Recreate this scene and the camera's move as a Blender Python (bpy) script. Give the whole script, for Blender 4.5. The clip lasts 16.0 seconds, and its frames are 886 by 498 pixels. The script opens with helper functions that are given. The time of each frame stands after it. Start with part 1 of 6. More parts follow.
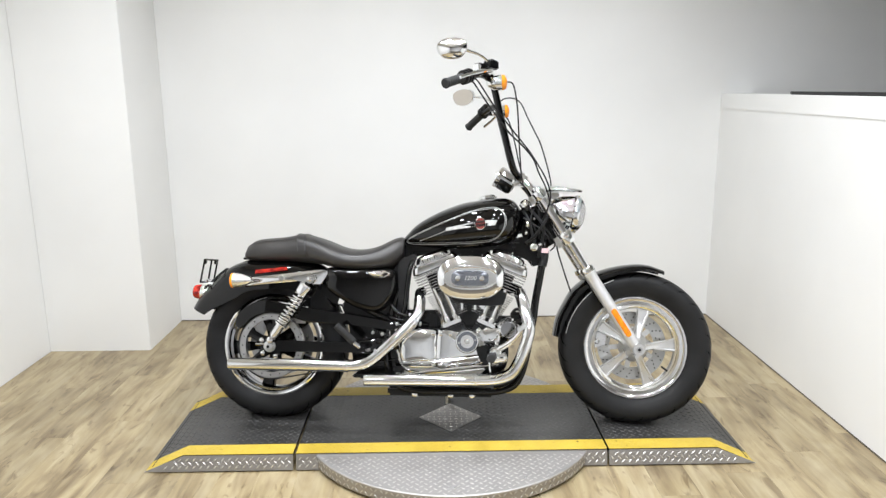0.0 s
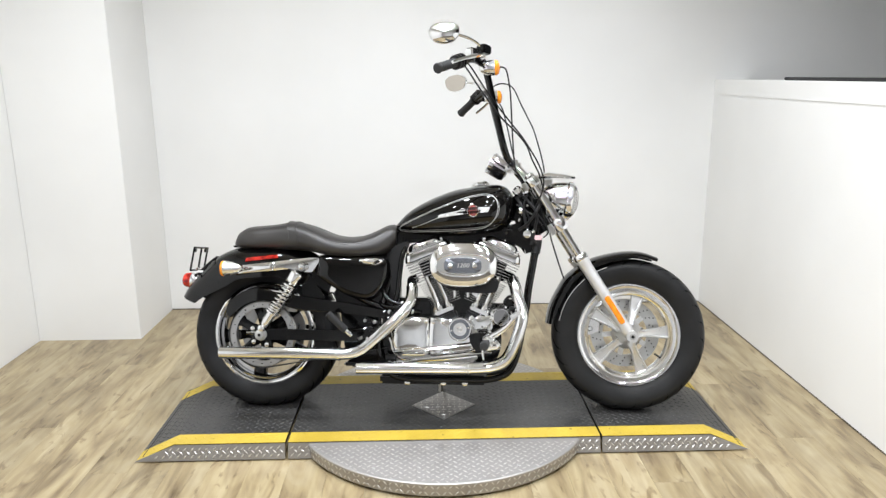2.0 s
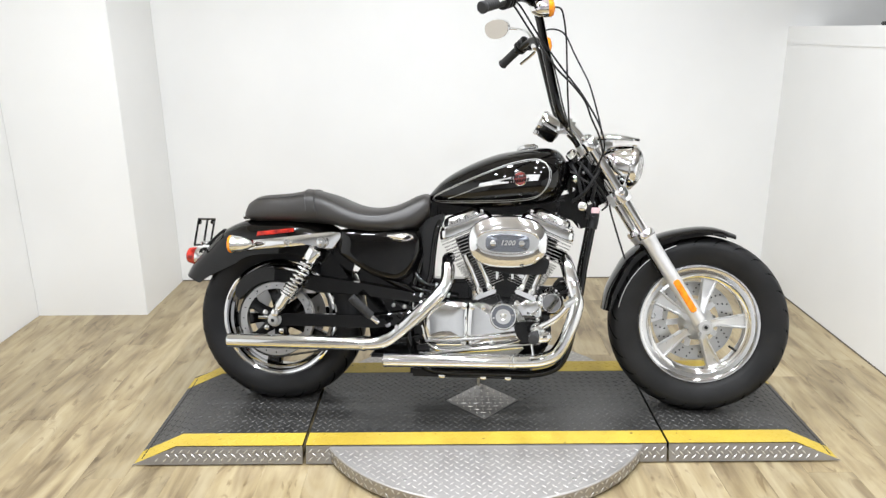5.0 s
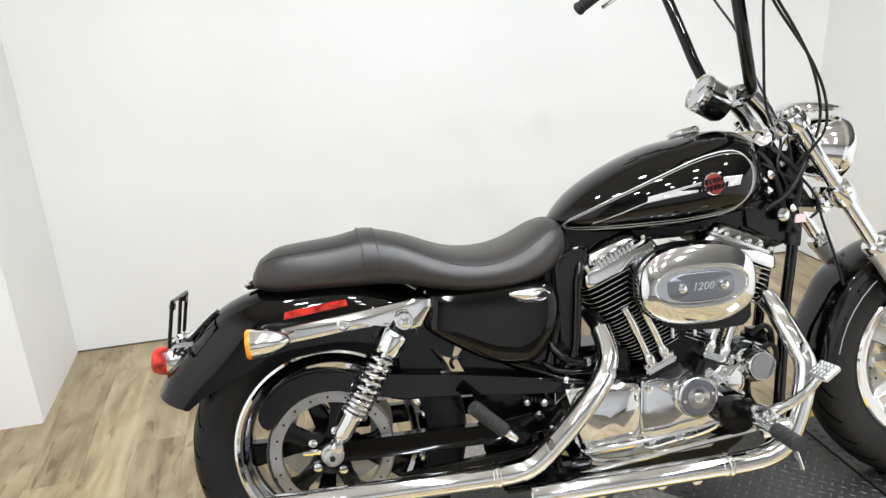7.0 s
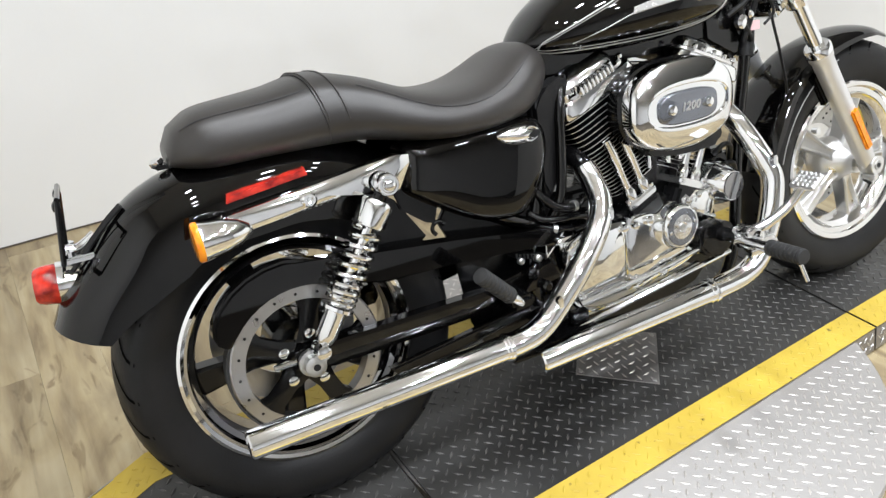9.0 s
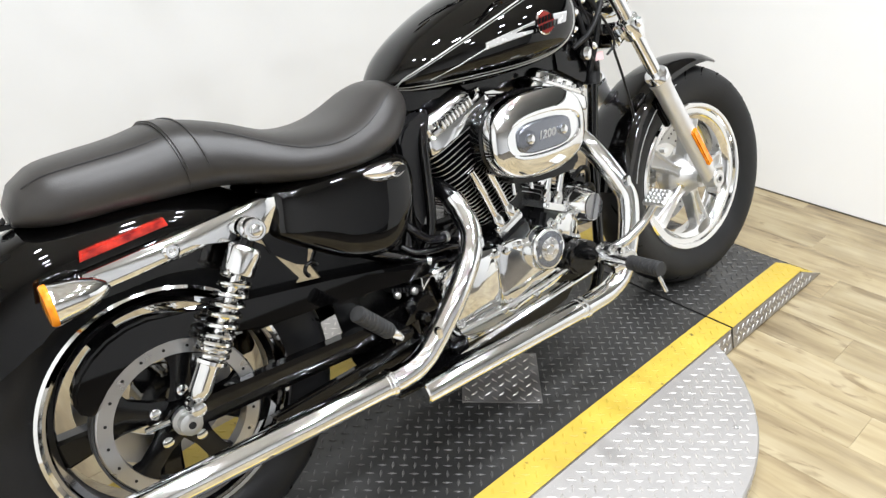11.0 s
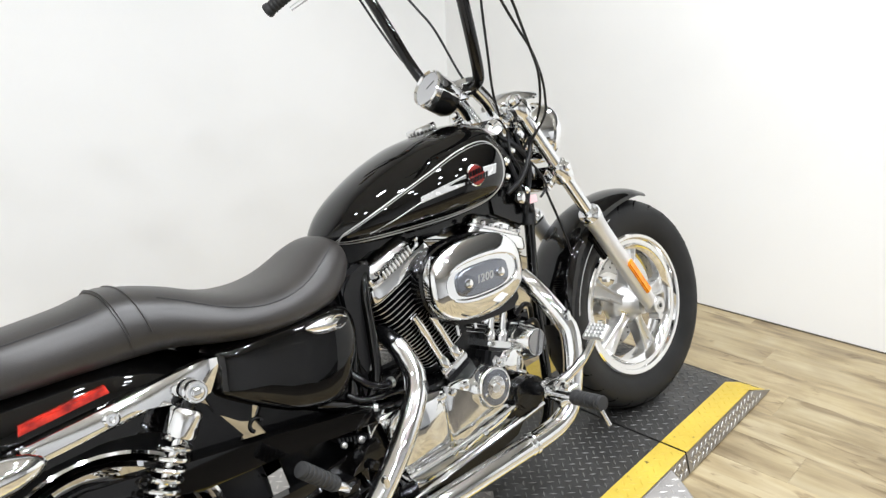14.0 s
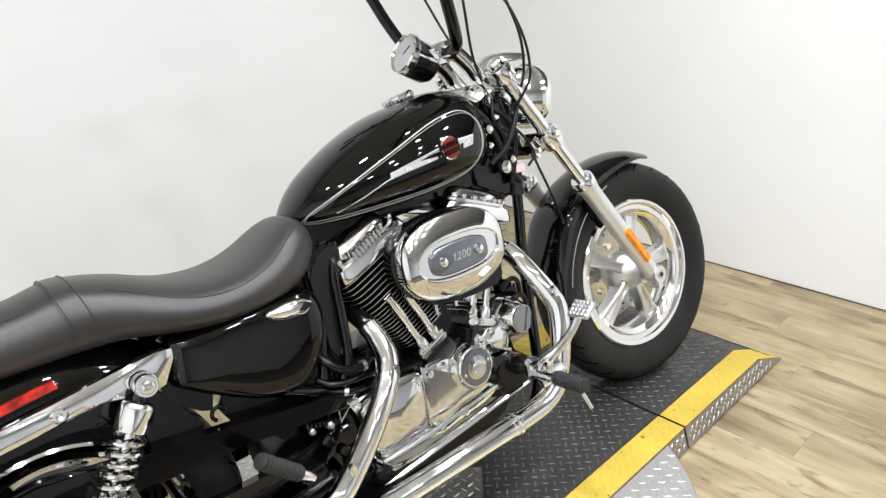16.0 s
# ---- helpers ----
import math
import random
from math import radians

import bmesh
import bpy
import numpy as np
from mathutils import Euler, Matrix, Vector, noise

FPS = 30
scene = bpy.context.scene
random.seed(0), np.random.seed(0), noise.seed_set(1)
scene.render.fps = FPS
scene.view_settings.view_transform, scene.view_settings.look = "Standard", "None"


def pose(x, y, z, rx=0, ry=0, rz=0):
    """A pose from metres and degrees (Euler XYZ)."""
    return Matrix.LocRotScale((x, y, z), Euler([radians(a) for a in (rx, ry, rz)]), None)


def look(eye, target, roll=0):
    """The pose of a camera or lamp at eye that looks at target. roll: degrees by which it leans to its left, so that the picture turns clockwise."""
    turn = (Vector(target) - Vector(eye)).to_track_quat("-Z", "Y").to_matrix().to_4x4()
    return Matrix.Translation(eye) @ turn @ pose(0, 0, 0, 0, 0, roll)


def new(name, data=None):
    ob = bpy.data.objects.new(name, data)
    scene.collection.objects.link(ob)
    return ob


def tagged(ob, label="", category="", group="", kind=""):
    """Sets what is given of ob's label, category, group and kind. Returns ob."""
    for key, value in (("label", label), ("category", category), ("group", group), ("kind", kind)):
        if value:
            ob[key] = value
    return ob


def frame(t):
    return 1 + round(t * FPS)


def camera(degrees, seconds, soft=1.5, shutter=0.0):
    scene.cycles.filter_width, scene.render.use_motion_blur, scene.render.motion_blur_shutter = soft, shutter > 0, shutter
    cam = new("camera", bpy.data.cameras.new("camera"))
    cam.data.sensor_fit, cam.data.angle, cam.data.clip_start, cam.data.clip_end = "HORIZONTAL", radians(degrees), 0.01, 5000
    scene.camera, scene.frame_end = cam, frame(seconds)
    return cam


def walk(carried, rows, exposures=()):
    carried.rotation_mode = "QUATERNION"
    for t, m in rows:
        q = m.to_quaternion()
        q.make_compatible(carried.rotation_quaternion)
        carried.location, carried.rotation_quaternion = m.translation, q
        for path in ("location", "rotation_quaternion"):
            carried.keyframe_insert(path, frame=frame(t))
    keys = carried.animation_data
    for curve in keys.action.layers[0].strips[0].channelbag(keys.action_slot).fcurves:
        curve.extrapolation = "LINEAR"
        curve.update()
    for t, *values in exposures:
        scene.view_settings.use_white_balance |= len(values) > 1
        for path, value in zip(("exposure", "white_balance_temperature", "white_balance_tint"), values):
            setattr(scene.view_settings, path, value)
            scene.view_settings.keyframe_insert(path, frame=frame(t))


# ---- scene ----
cam = camera(62.8, 16.0, soft=1.38)
PATH = [
    (0, (-0.073, -2.881, 1.456), (-0.04, -0.929, 1.021), -0.4),
    (0.5, (-0.072, -2.873, 1.457), (-0.029, -0.922, 1.019), -0.5),
    (1, (-0.069, -2.864, 1.449), (-0.022, -0.915, 1.004), -1.0),
    (1.5, (-0.07, -2.859, 1.455), (-0.014, -0.912, 0.998), -1.0),
    (2, (-0.072, -2.858, 1.447), (-0.019, -0.914, 0.98), -0.4),
    (2.5, (-0.069, -2.859, 1.454), (-0.019, -0.916, 0.982), -0.4),
    (3, (-0.068, -2.867, 1.45), (-0.007, -0.92, 0.993), -0.7),
    (3.2, (-0.063, -2.871, 1.449), (0.003, -0.924, 0.995), -0.6),
    (5.3, (-0.171, -2.298, 1.397), (-0.182, -0.386, 0.812), -0.5),
    (5.5, (-0.221, -2.197, 1.392), (-0.129, -0.271, 0.86), -2.2),
    (6, (-0.396, -1.891, 1.367), (-0.328, 0.022, 0.787), -2.8),
    (6.5, (-0.567, -1.558, 1.34), (-0.468, 0.347, 0.74), -1.7),
    (7, (-0.802, -1.329, 1.352), (-0.384, 0.502, 0.664), -2.7),
    (7.5, (-0.91, -1.071, 1.319), (-0.355, 0.666, 0.498), -2.4),
    (8, (-0.995, -0.897, 1.305), (-0.262, 0.777, 0.49), -2.2),
    (8.5, (-1.062, -0.922, 1.246), (-0.248, 0.61, 0.25), -5.0),
    (8.7, (-1.095, -0.918, 1.225), (-0.245, 0.559, 0.179), -3.6),
    (10.8, (-1.09, -0.92, 1.218), (0.073, 0.362, 0.215), 0.2),
    (11, (-1.079, -0.932, 1.229), (0.119, 0.343, 0.259), -0.6),
    (11.5, (-1.064, -0.955, 1.255), (0.175, 0.329, 0.352), -1.7),
    (12, (-1.054, -0.979, 1.28), (0.241, 0.319, 0.482), -2.2),
    (12.5, (-1.053, -0.992, 1.298), (0.271, 0.318, 0.568), -2.7),
    (13, (-1.057, -0.999, 1.309), (0.28, 0.327, 0.637), -2.2),
    (13.5, (-1.049, -1.001, 1.313), (0.303, 0.321, 0.663), -3.0),
    (14, (-1.049, -0.998, 1.305), (0.298, 0.315, 0.626), -2.3),
    (14.5, (-1.052, -0.998, 1.305), (0.299, 0.309, 0.621), -2.8),
    (15, (-1.059, -1.002, 1.308), (0.302, 0.301, 0.638), -1.9),
    (15.5, (-1.044, -0.992, 1.316), (0.296, 0.272, 0.535), -4.0),
    (16, (-0.885, -1.035, 1.335), (0.341, 0.321, 0.524), -4.4),
]
walk(cam, [(t, look(eye, target, roll)) for t, eye, target, roll in PATH],
     [(0.0, -0.50), (3.0, -0.48), (5.5, -0.40), (7.0, -0.46), (8.5, -0.54), (11.0, -0.40), (13.0, -0.40), (14.5, -0.52), (16.0, -0.55)])

# ---- world, lamps and exposure ----
world = bpy.data.worlds.new("showroom_air")
scene.world = world
world.use_nodes = True
world.node_tree.nodes["Background"].inputs[0].default_value = (0.9, 0.92, 1.0, 1)
world.node_tree.nodes["Background"].inputs[1].default_value = 0.05

FLOOR_BACK, WALL_LEFT, WALL_RIGHT, WALL_FRONT, CEILING = 1.61, -2.25, 1.71, -5.2, 2.95
BOOTH = -3.4
LAMPS = [(x, y) for y in (-3.2, -2.1, -1.0, 0.05) for x in (-1.25, -0.45, 0.4, 1.2)]
for x, y in LAMPS:
    data = bpy.data.lights.new("downlight_beam", "AREA")
    data.shape, data.size, data.energy, data.color = "DISK", 0.13, 18.4, (0.905, 0.940, 1.0)
    data.spread = radians(156)
    lamp = new("downlight_beam", data)
    lamp.matrix_world = pose(x, y, CEILING - 0.022)

# ---- materials ----
def material(name, color, rough=0.5, metal=0.0, coat=0.0, spec=0.5):
    m = bpy.data.materials.new(name)
    m.use_nodes = True
    b = m.node_tree.nodes["Principled BSDF"]
    b.inputs["Base Color"].default_value = (*color, 1)
    b.inputs["Roughness"].default_value = rough
    b.inputs["Metallic"].default_value = metal
    b.inputs["Coat Weight"].default_value = coat
    b.inputs["Coat Roughness"].default_value = 0.03
    b.inputs["Specular IOR Level"].default_value = spec
    return m


def nodes_of(m):
    t = m.node_tree
    return t, t.nodes["Principled BSDF"]


def noise_tex(t, scale, detail=4.0, coords="Object", stretch=(1, 1, 1)):
    c = t.nodes.new("ShaderNodeTexCoord")
    mp = t.nodes.new("ShaderNodeMapping")
    mp.inputs["Scale"].default_value = stretch
    n = t.nodes.new("ShaderNodeTexNoise")
    n.inputs["Scale"].default_value, n.inputs["Detail"].default_value = scale, detail
    t.links.new(c.outputs[coords], mp.inputs["Vector"])
    t.links.new(mp.outputs["Vector"], n.inputs["Vector"])
    return n


def ramp(t, source, stops):
    r = t.nodes.new("ShaderNodeValToRGB")
    while len(r.color_ramp.elements) < len(stops):
        r.color_ramp.elements.new(0.5)
    for e, (p, c) in zip(r.color_ramp.elements, stops):
        e.position, e.color = p, (*c, 1)
    t.links.new(source, r.inputs["Fac"])
    return r


def grain(m, scale, amount, dist=0.002, stretch=(1, 1, 1)):
    t, b = nodes_of(m)
    n = noise_tex(t, scale, 5, stretch=stretch)
    bp = t.nodes.new("ShaderNodeBump")
    bp.inputs["Strength"].default_value, bp.inputs["Distance"].default_value = amount, dist
    t.links.new(n.outputs["Fac"], bp.inputs["Height"])
    t.links.new(bp.outputs["Normal"], b.inputs["Normal"])
    return m


def mottle(m, scale, dark, light, stretch=(1, 1, 1), lo=0.35, hi=0.65):
    t, b = nodes_of(m)
    n = noise_tex(t, scale, 6, stretch=stretch)
    r = ramp(t, n.outputs["Fac"], [(lo, dark), (hi, light)])
    t.links.new(r.outputs["Color"], b.inputs["Base Color"])
    return m


def rough_mottle(m, scale, lo, hi):
    t, b = nodes_of(m)
    n = noise_tex(t, scale, 5)
    mr = t.nodes.new("ShaderNodeMapRange")
    mr.inputs["From Min"].default_value, mr.inputs["From Max"].default_value = 0.3, 0.7
    mr.inputs["To Min"].default_value, mr.inputs["To Max"].default_value = lo, hi
    t.links.new(n.outputs["Fac"], mr.inputs["Value"])
    t.links.new(mr.outputs["Result"], b.inputs["Roughness"])
    return m


WALL = grain(mottle(material("wall_paint", (0.84, 0.84, 0.82), 0.6), 0.9, (0.80, 0.80, 0.785), (0.86, 0.86, 0.845)), 160, 0.12)
CEIL = grain(mottle(material("ceiling_paint", (0.88, 0.87, 0.84), 0.8), 1.4, (0.86, 0.85, 0.82), (0.90, 0.89, 0.86)), 120, 0.1)
# near-black: the dimness beyond the partition is put into this colour
FAR_DIM = mottle(material("far_space_dimness", (0.07, 0.07, 0.07), 0.7), 0.8, (0.05, 0.05, 0.05), (0.09, 0.09, 0.085))
DARK_WALL = mottle(material("showroom_wall_paint", (0.84, 0.84, 0.84), 0.7), 1.2, (0.81, 0.81, 0.81), (0.87, 0.87, 0.87))
# dark brown for the added floor that is out of view
UNSEEN_FLOOR = grain(mottle(material("unseen_brown_floor", (0.09, 0.075, 0.055), 0.9), 2.0, (0.07, 0.058, 0.042), (0.115, 0.095, 0.07)), 60, 0.4)
CHROME = rough_mottle(material("chrome", (0.86, 0.87, 0.88), 0.05, 1.0), 14, 0.03, 0.085)
POLISHED = rough_mottle(material("polished_alloy", (0.80, 0.80, 0.80), 0.14, 1.0), 30, 0.10, 0.20)
ALLOY = grain(rough_mottle(material("cast_alloy", (0.78, 0.78, 0.775), 0.32, 1.0), 40, 0.26, 0.40), 300, 0.08)
RIM = rough_mottle(material("polished_rim_alloy", (0.84, 0.84, 0.84), 0.08, 1.0), 30, 0.05, 0.11)
# rim chrome with the dark reflections worked into a lower base colour
RIM_REFLECTING_DARK = rough_mottle(material("rim_chrome_dark_reflection", (0.40, 0.40, 0.41), 0.06, 1.0), 14, 0.04, 0.09)
SLIDER = grain(rough_mottle(material("brushed_slider_alloy", (0.76, 0.76, 0.76), 0.45, 0.8), 40, 0.40, 0.52), 300, 0.05)
SATIN = rough_mottle(material("satin_steel", (0.55, 0.55, 0.54), 0.38, 1.0), 50, 0.3, 0.45)
ROTOR = rough_mottle(material("worn_rotor_steel", (0.45, 0.45, 0.455), 0.34, 1.0), 25, 0.26, 0.42)
PAINT = material("black_gloss_paint", (0.0014, 0.0013, 0.0013), 0.025, 0.0, 0.0, 0.46)
# chrome for the cap face; its dark reflection is in the base colour
CHROME_REFLECTING_DARK = rough_mottle(material("chrome_dark_reflection", (0.30, 0.30, 0.31), 0.05, 1.0), 14, 0.03, 0.08)
BLACK_METAL = rough_mottle(material("black_powder_coat", (0.003, 0.003, 0.0032), 0.12, 0.0, 0.0, 0.34), 30, 0.09, 0.18)
BLACK_MATT = grain(material("black_crinkle_finish", (0.007, 0.007, 0.0074), 0.38, 0.0, 0.0, 0.34), 500, 0.2)
RUBBER = grain(mottle(material("tyre_rubber", (0.011, 0.011, 0.0112), 0.5, 0.0, 0.0, 0.24), 9, (0.009, 0.009, 0.0092), (0.0145, 0.0145, 0.0147)), 220, 0.15)
REAR_RUBBER = grain(mottle(material("dark_tyre_rubber", (0.010, 0.010, 0.011), 0.45, 0.0, 0.0, 0.24), 9, (0.006, 0.006, 0.0066), (0.011, 0.011, 0.0116)), 220, 0.15)
# near-black in place of the shade inside the tread grooves
GROOVE_SHADE = material("tyre_groove_shade", (0.0015, 0.0015, 0.0015), 0.9, 0.0, 0.0, 0.05)
GRIP = grain(material("grip_rubber", (0.018, 0.018, 0.018), 0.7), 350, 0.3)
LEATHER = grain(mottle(material("black_vinyl", (0.020, 0.0176, 0.0160), 0.40, 0.0, 0.0, 0.66), 5, (0.0160, 0.0142, 0.0130), (0.0238, 0.0210, 0.0190)), 420, 0.22, 0.0012)
STITCH = material("seat_thread", (0.024, 0.024, 0.026), 0.5)
# shade of the gap at the wall foot, put into a dark colour
SHADOW_GAP = mottle(material("shadow_gap_dark", (0.08, 0.068, 0.052), 0.8), 3, (0.045, 0.038, 0.03), (0.14, 0.115, 0.09))
SILVER = material("silver_pinstripe", (0.42, 0.42, 0.41), 0.35, 0.5)
EMBLEM_SILVER = rough_mottle(material("emblem_silver", (0.62, 0.62, 0.61), 0.26, 0.35), 60, 0.16, 0.34)
RED = grain(mottle(material("red_lens", (0.46, 0.014, 0.008), 0.14, 0.0, 0.2), 48, (0.16, 0.003, 0.003), (0.66, 0.034, 0.016)), 180, 0.3)
AMBER = grain(mottle(material("amber_lens", (0.84, 0.27, 0.009), 0.15, 0.0, 0.3), 70, (0.76, 0.20, 0.007), (0.92, 0.34, 0.012)), 200, 0.3)
EMBLEM_RED = material("emblem_red", (0.19, 0.022, 0.018), 0.25, 0.0, 0.4)
# the tan tint stands for a beige reflection, not for tinted glass
MIRROR = material("mirror_glass", (0.56, 0.52, 0.47), 0.02, 1.0)
DARK_GREY = material("badge_grey", (0.20, 0.21, 0.235), 0.25, 0.8, 0.0)
PINK = material("paper_tag", (0.80, 0.55, 0.56), 0.7)
DIAL = material("dial_face", (0.36, 0.36, 0.36), 0.25)
BELT = grain(material("belt_rubber", (0.02, 0.02, 0.02), 0.7), 200, 0.3)
DECK_BLACK = grain(mottle(material("black_deck_coating", (0.016, 0.016, 0.015), 0.36, 0.0, 0.0, 0.5), 4, (0.018, 0.0177, 0.017), (0.040, 0.039, 0.037)), 90, 0.2)
# paler than the deck: wear, plus the lugs' glints put into the colour
DECK_LUG = mottle(material("worn_tread_glint", (0.04, 0.039, 0.037), 0.40, 0.0, 0.0, 0.5), 7, (0.036, 0.0352, 0.034), (0.098, 0.095, 0.090))
YELLOW = grain(mottle(material("yellow_safety_paint", (0.53, 0.38, 0.04), 0.5), 6, (0.46, 0.325, 0.036), (0.58, 0.425, 0.055)), 120, 0.2)
t, b = nodes_of(YELLOW)
chips = ramp(t, noise_tex(t, 34, 4, "Object", (1.0, 1.0, 1.0)).outputs["Fac"], [(0.27, (0.10, 0.10, 0.10)), (0.33, (1.0, 1.0, 1.0))])
worn = t.nodes.new("ShaderNodeMix")
worn.data_type, worn.blend_type = "RGBA", "MULTIPLY"
worn.inputs["Factor"].default_value = 0.9
t.links.new(b.inputs["Base Color"].links[0].from_socket, worn.inputs["A"])
t.links.new(chips.outputs["Color"], worn.inputs["B"])
t.links.new(worn.outputs["Result"], b.inputs["Base Color"])
PLATE = grain(rough_mottle(material("aluminium_tread_plate", (0.46, 0.445, 0.43), 0.58, 1.0), 12, 0.52, 0.66), 150, 0.1)
SKIRT = grain(rough_mottle(material("dull_tread_plate", (0.39, 0.378, 0.366), 0.48, 1.0), 16, 0.40, 0.56), 150, 0.15)
PLATE_LUG = rough_mottle(material("bright_tread_lug", (0.63, 0.605, 0.58), 0.50, 1.0), 20, 0.44, 0.56)
SKIRT_LUG = rough_mottle(material("bare_tread_lug", (0.63, 0.62, 0.60), 0.42, 1.0), 20, 0.36, 0.48)

GLASS = bpy.data.materials.new("clear_lens")
GLASS.use_nodes = True
nodes_of(GLASS)[1].inputs["Transmission Weight"].default_value = 1.0
nodes_of(GLASS)[1].inputs["Roughness"].default_value = 0.02
nodes_of(GLASS)[1].inputs["IOR"].default_value = 1.3

# vinyl planks: long grain along y, each plank its own tone
PLANK = material("vinyl_oak_plank", (0.36, 0.29, 0.18), 0.33)
t, b = nodes_of(PLANK)
info = t.nodes.new("ShaderNodeObjectInfo")
fine = noise_tex(t, 34, 9, "Object", (1.0, 0.085, 1.0))
fine.inputs["Distortion"].default_value = 0.6
broad = noise_tex(t, 7.5, 6, "Object", (1.0, 0.30, 1.0))
broad.inputs["Distortion"].default_value = 1.2
shift = t.nodes.new("ShaderNodeVectorMath")
shift.operation = "ADD"
grow = t.nodes.new("ShaderNodeMath")
grow.operation, grow.inputs[1].default_value = "MULTIPLY", 37.0
t.links.new(info.outputs["Random"], grow.inputs[0])
t.links.new(grow.outputs[0], shift.inputs[1])
place = t.nodes.new("ShaderNodeNewGeometry")
t.links.new(place.outputs["Position"], shift.inputs[0])
t.links.new(shift.outputs[0], fine.inputs["Vector"].links[0].from_node.inputs["Vector"])
slip = t.nodes.new("ShaderNodeVectorMath")
slip.operation = "MULTIPLY_ADD"
slip.inputs[1].default_value = (2.3, 5.1, 0.0)
t.links.new(info.outputs["Random"], slip.inputs[0])
t.links.new(place.outputs["Position"], slip.inputs[2])
t.links.new(slip.outputs[0], broad.inputs["Vector"].links[0].from_node.inputs["Vector"])
c_fine = ramp(t, fine.outputs["Fac"], [(0.28, (0.142, 0.096, 0.044)), (0.46, (0.295, 0.227, 0.122)), (0.70, (0.435, 0.360, 0.218))])
c_broad = ramp(t, broad.outputs["Fac"], [(0.34, (0.120, 0.084, 0.043)), (0.46, (0.280, 0.216, 0.120)), (0.53, (0.36, 0.288, 0.158)), (0.64, (0.43, 0.36, 0.225))])
mix = t.nodes.new("ShaderNodeMix")
mix.data_type = "RGBA"
mix.inputs["Factor"].default_value = 0.55
t.links.new(c_fine.outputs["Color"], mix.inputs["A"])
t.links.new(c_broad.outputs["Color"], mix.inputs["B"])
tone = t.nodes.new("ShaderNodeHueSaturation")
tone.inputs["Saturation"].default_value = 0.98
vary = t.nodes.new("ShaderNodeMapRange")
vary.inputs["To Min"].default_value, vary.inputs["To Max"].default_value = 0.90, 1.12
t.links.new(info.outputs["Random"], vary.inputs["Value"])
t.links.new(vary.outputs["Result"], tone.inputs["Value"])
smear = noise_tex(t, 3.6, 6, "Object", (1.0, 0.45, 1.0))
smear.inputs["Distortion"].default_value = 1.6
t.links.new(place.outputs["Position"], smear.inputs["Vector"].links[0].from_node.inputs["Vector"])
c_smear = ramp(t, smear.outputs["Fac"], [(0.34, (0.66, 0.61, 0.56)), (0.52, (1.0, 1.0, 1.0))])
stain = t.nodes.new("ShaderNodeMix")
stain.data_type, stain.blend_type = "RGBA", "MULTIPLY"
stain.inputs["Factor"].default_value = 0.4
t.links.new(mix.outputs["Result"], stain.inputs["A"])
t.links.new(c_smear.outputs["Color"], stain.inputs["B"])
knot = noise_tex(t, 15, 3, "Object", (1.0, 0.30, 1.0))
knot.inputs["Distortion"].default_value = 2.0
t.links.new(slip.outputs[0], knot.inputs["Vector"].links[0].from_node.inputs["Vector"])
c_knot = ramp(t, knot.outputs["Fac"], [(0.30, (0.50, 0.44, 0.38)), (0.40, (1.0, 1.0, 1.0))])
knots = t.nodes.new("ShaderNodeMix")
knots.data_type, knots.blend_type = "RGBA", "MULTIPLY"
knots.inputs["Factor"].default_value = 0.75
t.links.new(stain.outputs["Result"], knots.inputs["A"])
t.links.new(c_knot.outputs["Color"], knots.inputs["B"])
t.links.new(knots.outputs["Result"], tone.inputs["Color"])
t.links.new(tone.outputs["Color"], b.inputs["Base Color"])
bp = t.nodes.new("ShaderNodeBump")
bp.inputs["Strength"].default_value, bp.inputs["Distance"].default_value = 0.15, 0.001
t.links.new(fine.outputs["Fac"], bp.inputs["Height"])
t.links.new(bp.outputs["Normal"], b.inputs["Normal"])
JOINT = material("plank_joint", (0.30, 0.24, 0.15), 0.8)


# ---- mesh helpers ----
def finish(name, bm, mat, angle=0.6):
    bmesh.ops.recalc_face_normals(bm, faces=bm.faces)
    for f in bm.faces:
        f.smooth = True
    for e in bm.edges:
        if len(e.link_faces) == 2 and e.calc_face_angle(0.0) > angle:
            e.smooth = False
    me = bpy.data.meshes.new(name)
    bm.to_mesh(me)
    bm.free()
    me.materials.append(mat)
    return me


def part(name, bm, mat, parent, label="", angle=0.6):
    ob = new(name, finish(name, bm, mat, angle))
    ob.parent = parent
    if label:
        tagged(ob, label)
    return ob


def thing(name, bm, mat, label, category, group="", kind="", angle=0.6):
    return tagged(new(name, finish(name, bm, mat, angle)), label, category, group, kind)


def empty(name, m, label, category, group="", kind=""):
    ob = new(name)
    ob.empty_display_size = 0.1
    ob.matrix_world = m
    return tagged(ob, label, category, group, kind)


def shared(name, me, parent, m=None):
    ob = new(name, me)
    ob.parent = parent
    if m is not None:
        ob.matrix_basis = m
    return ob


def add_box(bm, lo, hi, bevel=0.0, m=None):
    out = bmesh.ops.create_cube(bm, size=1.0)
    vs = out["verts"]
    for v in vs:
        v.co = Vector([lo[i] + (v.co[i] + 0.5) * (hi[i] - lo[i]) for i in range(3)])
    if bevel:
        es = list({e for v in vs for e in v.link_edges})
        r = bmesh.ops.bevel(bm, geom=es, offset=bevel, segments=2, affect="EDGES", clamp_overlap=True)
        vs = list({v for f in r["faces"] for v in f.verts} | {v for v in vs if v.is_valid})
    if m is not None:
        for v in vs:
            v.co = m @ v.co
    return bm


def box(lo, hi, bevel=0.0, m=None):
    return add_box(bmesh.new(), lo, hi, bevel, m)


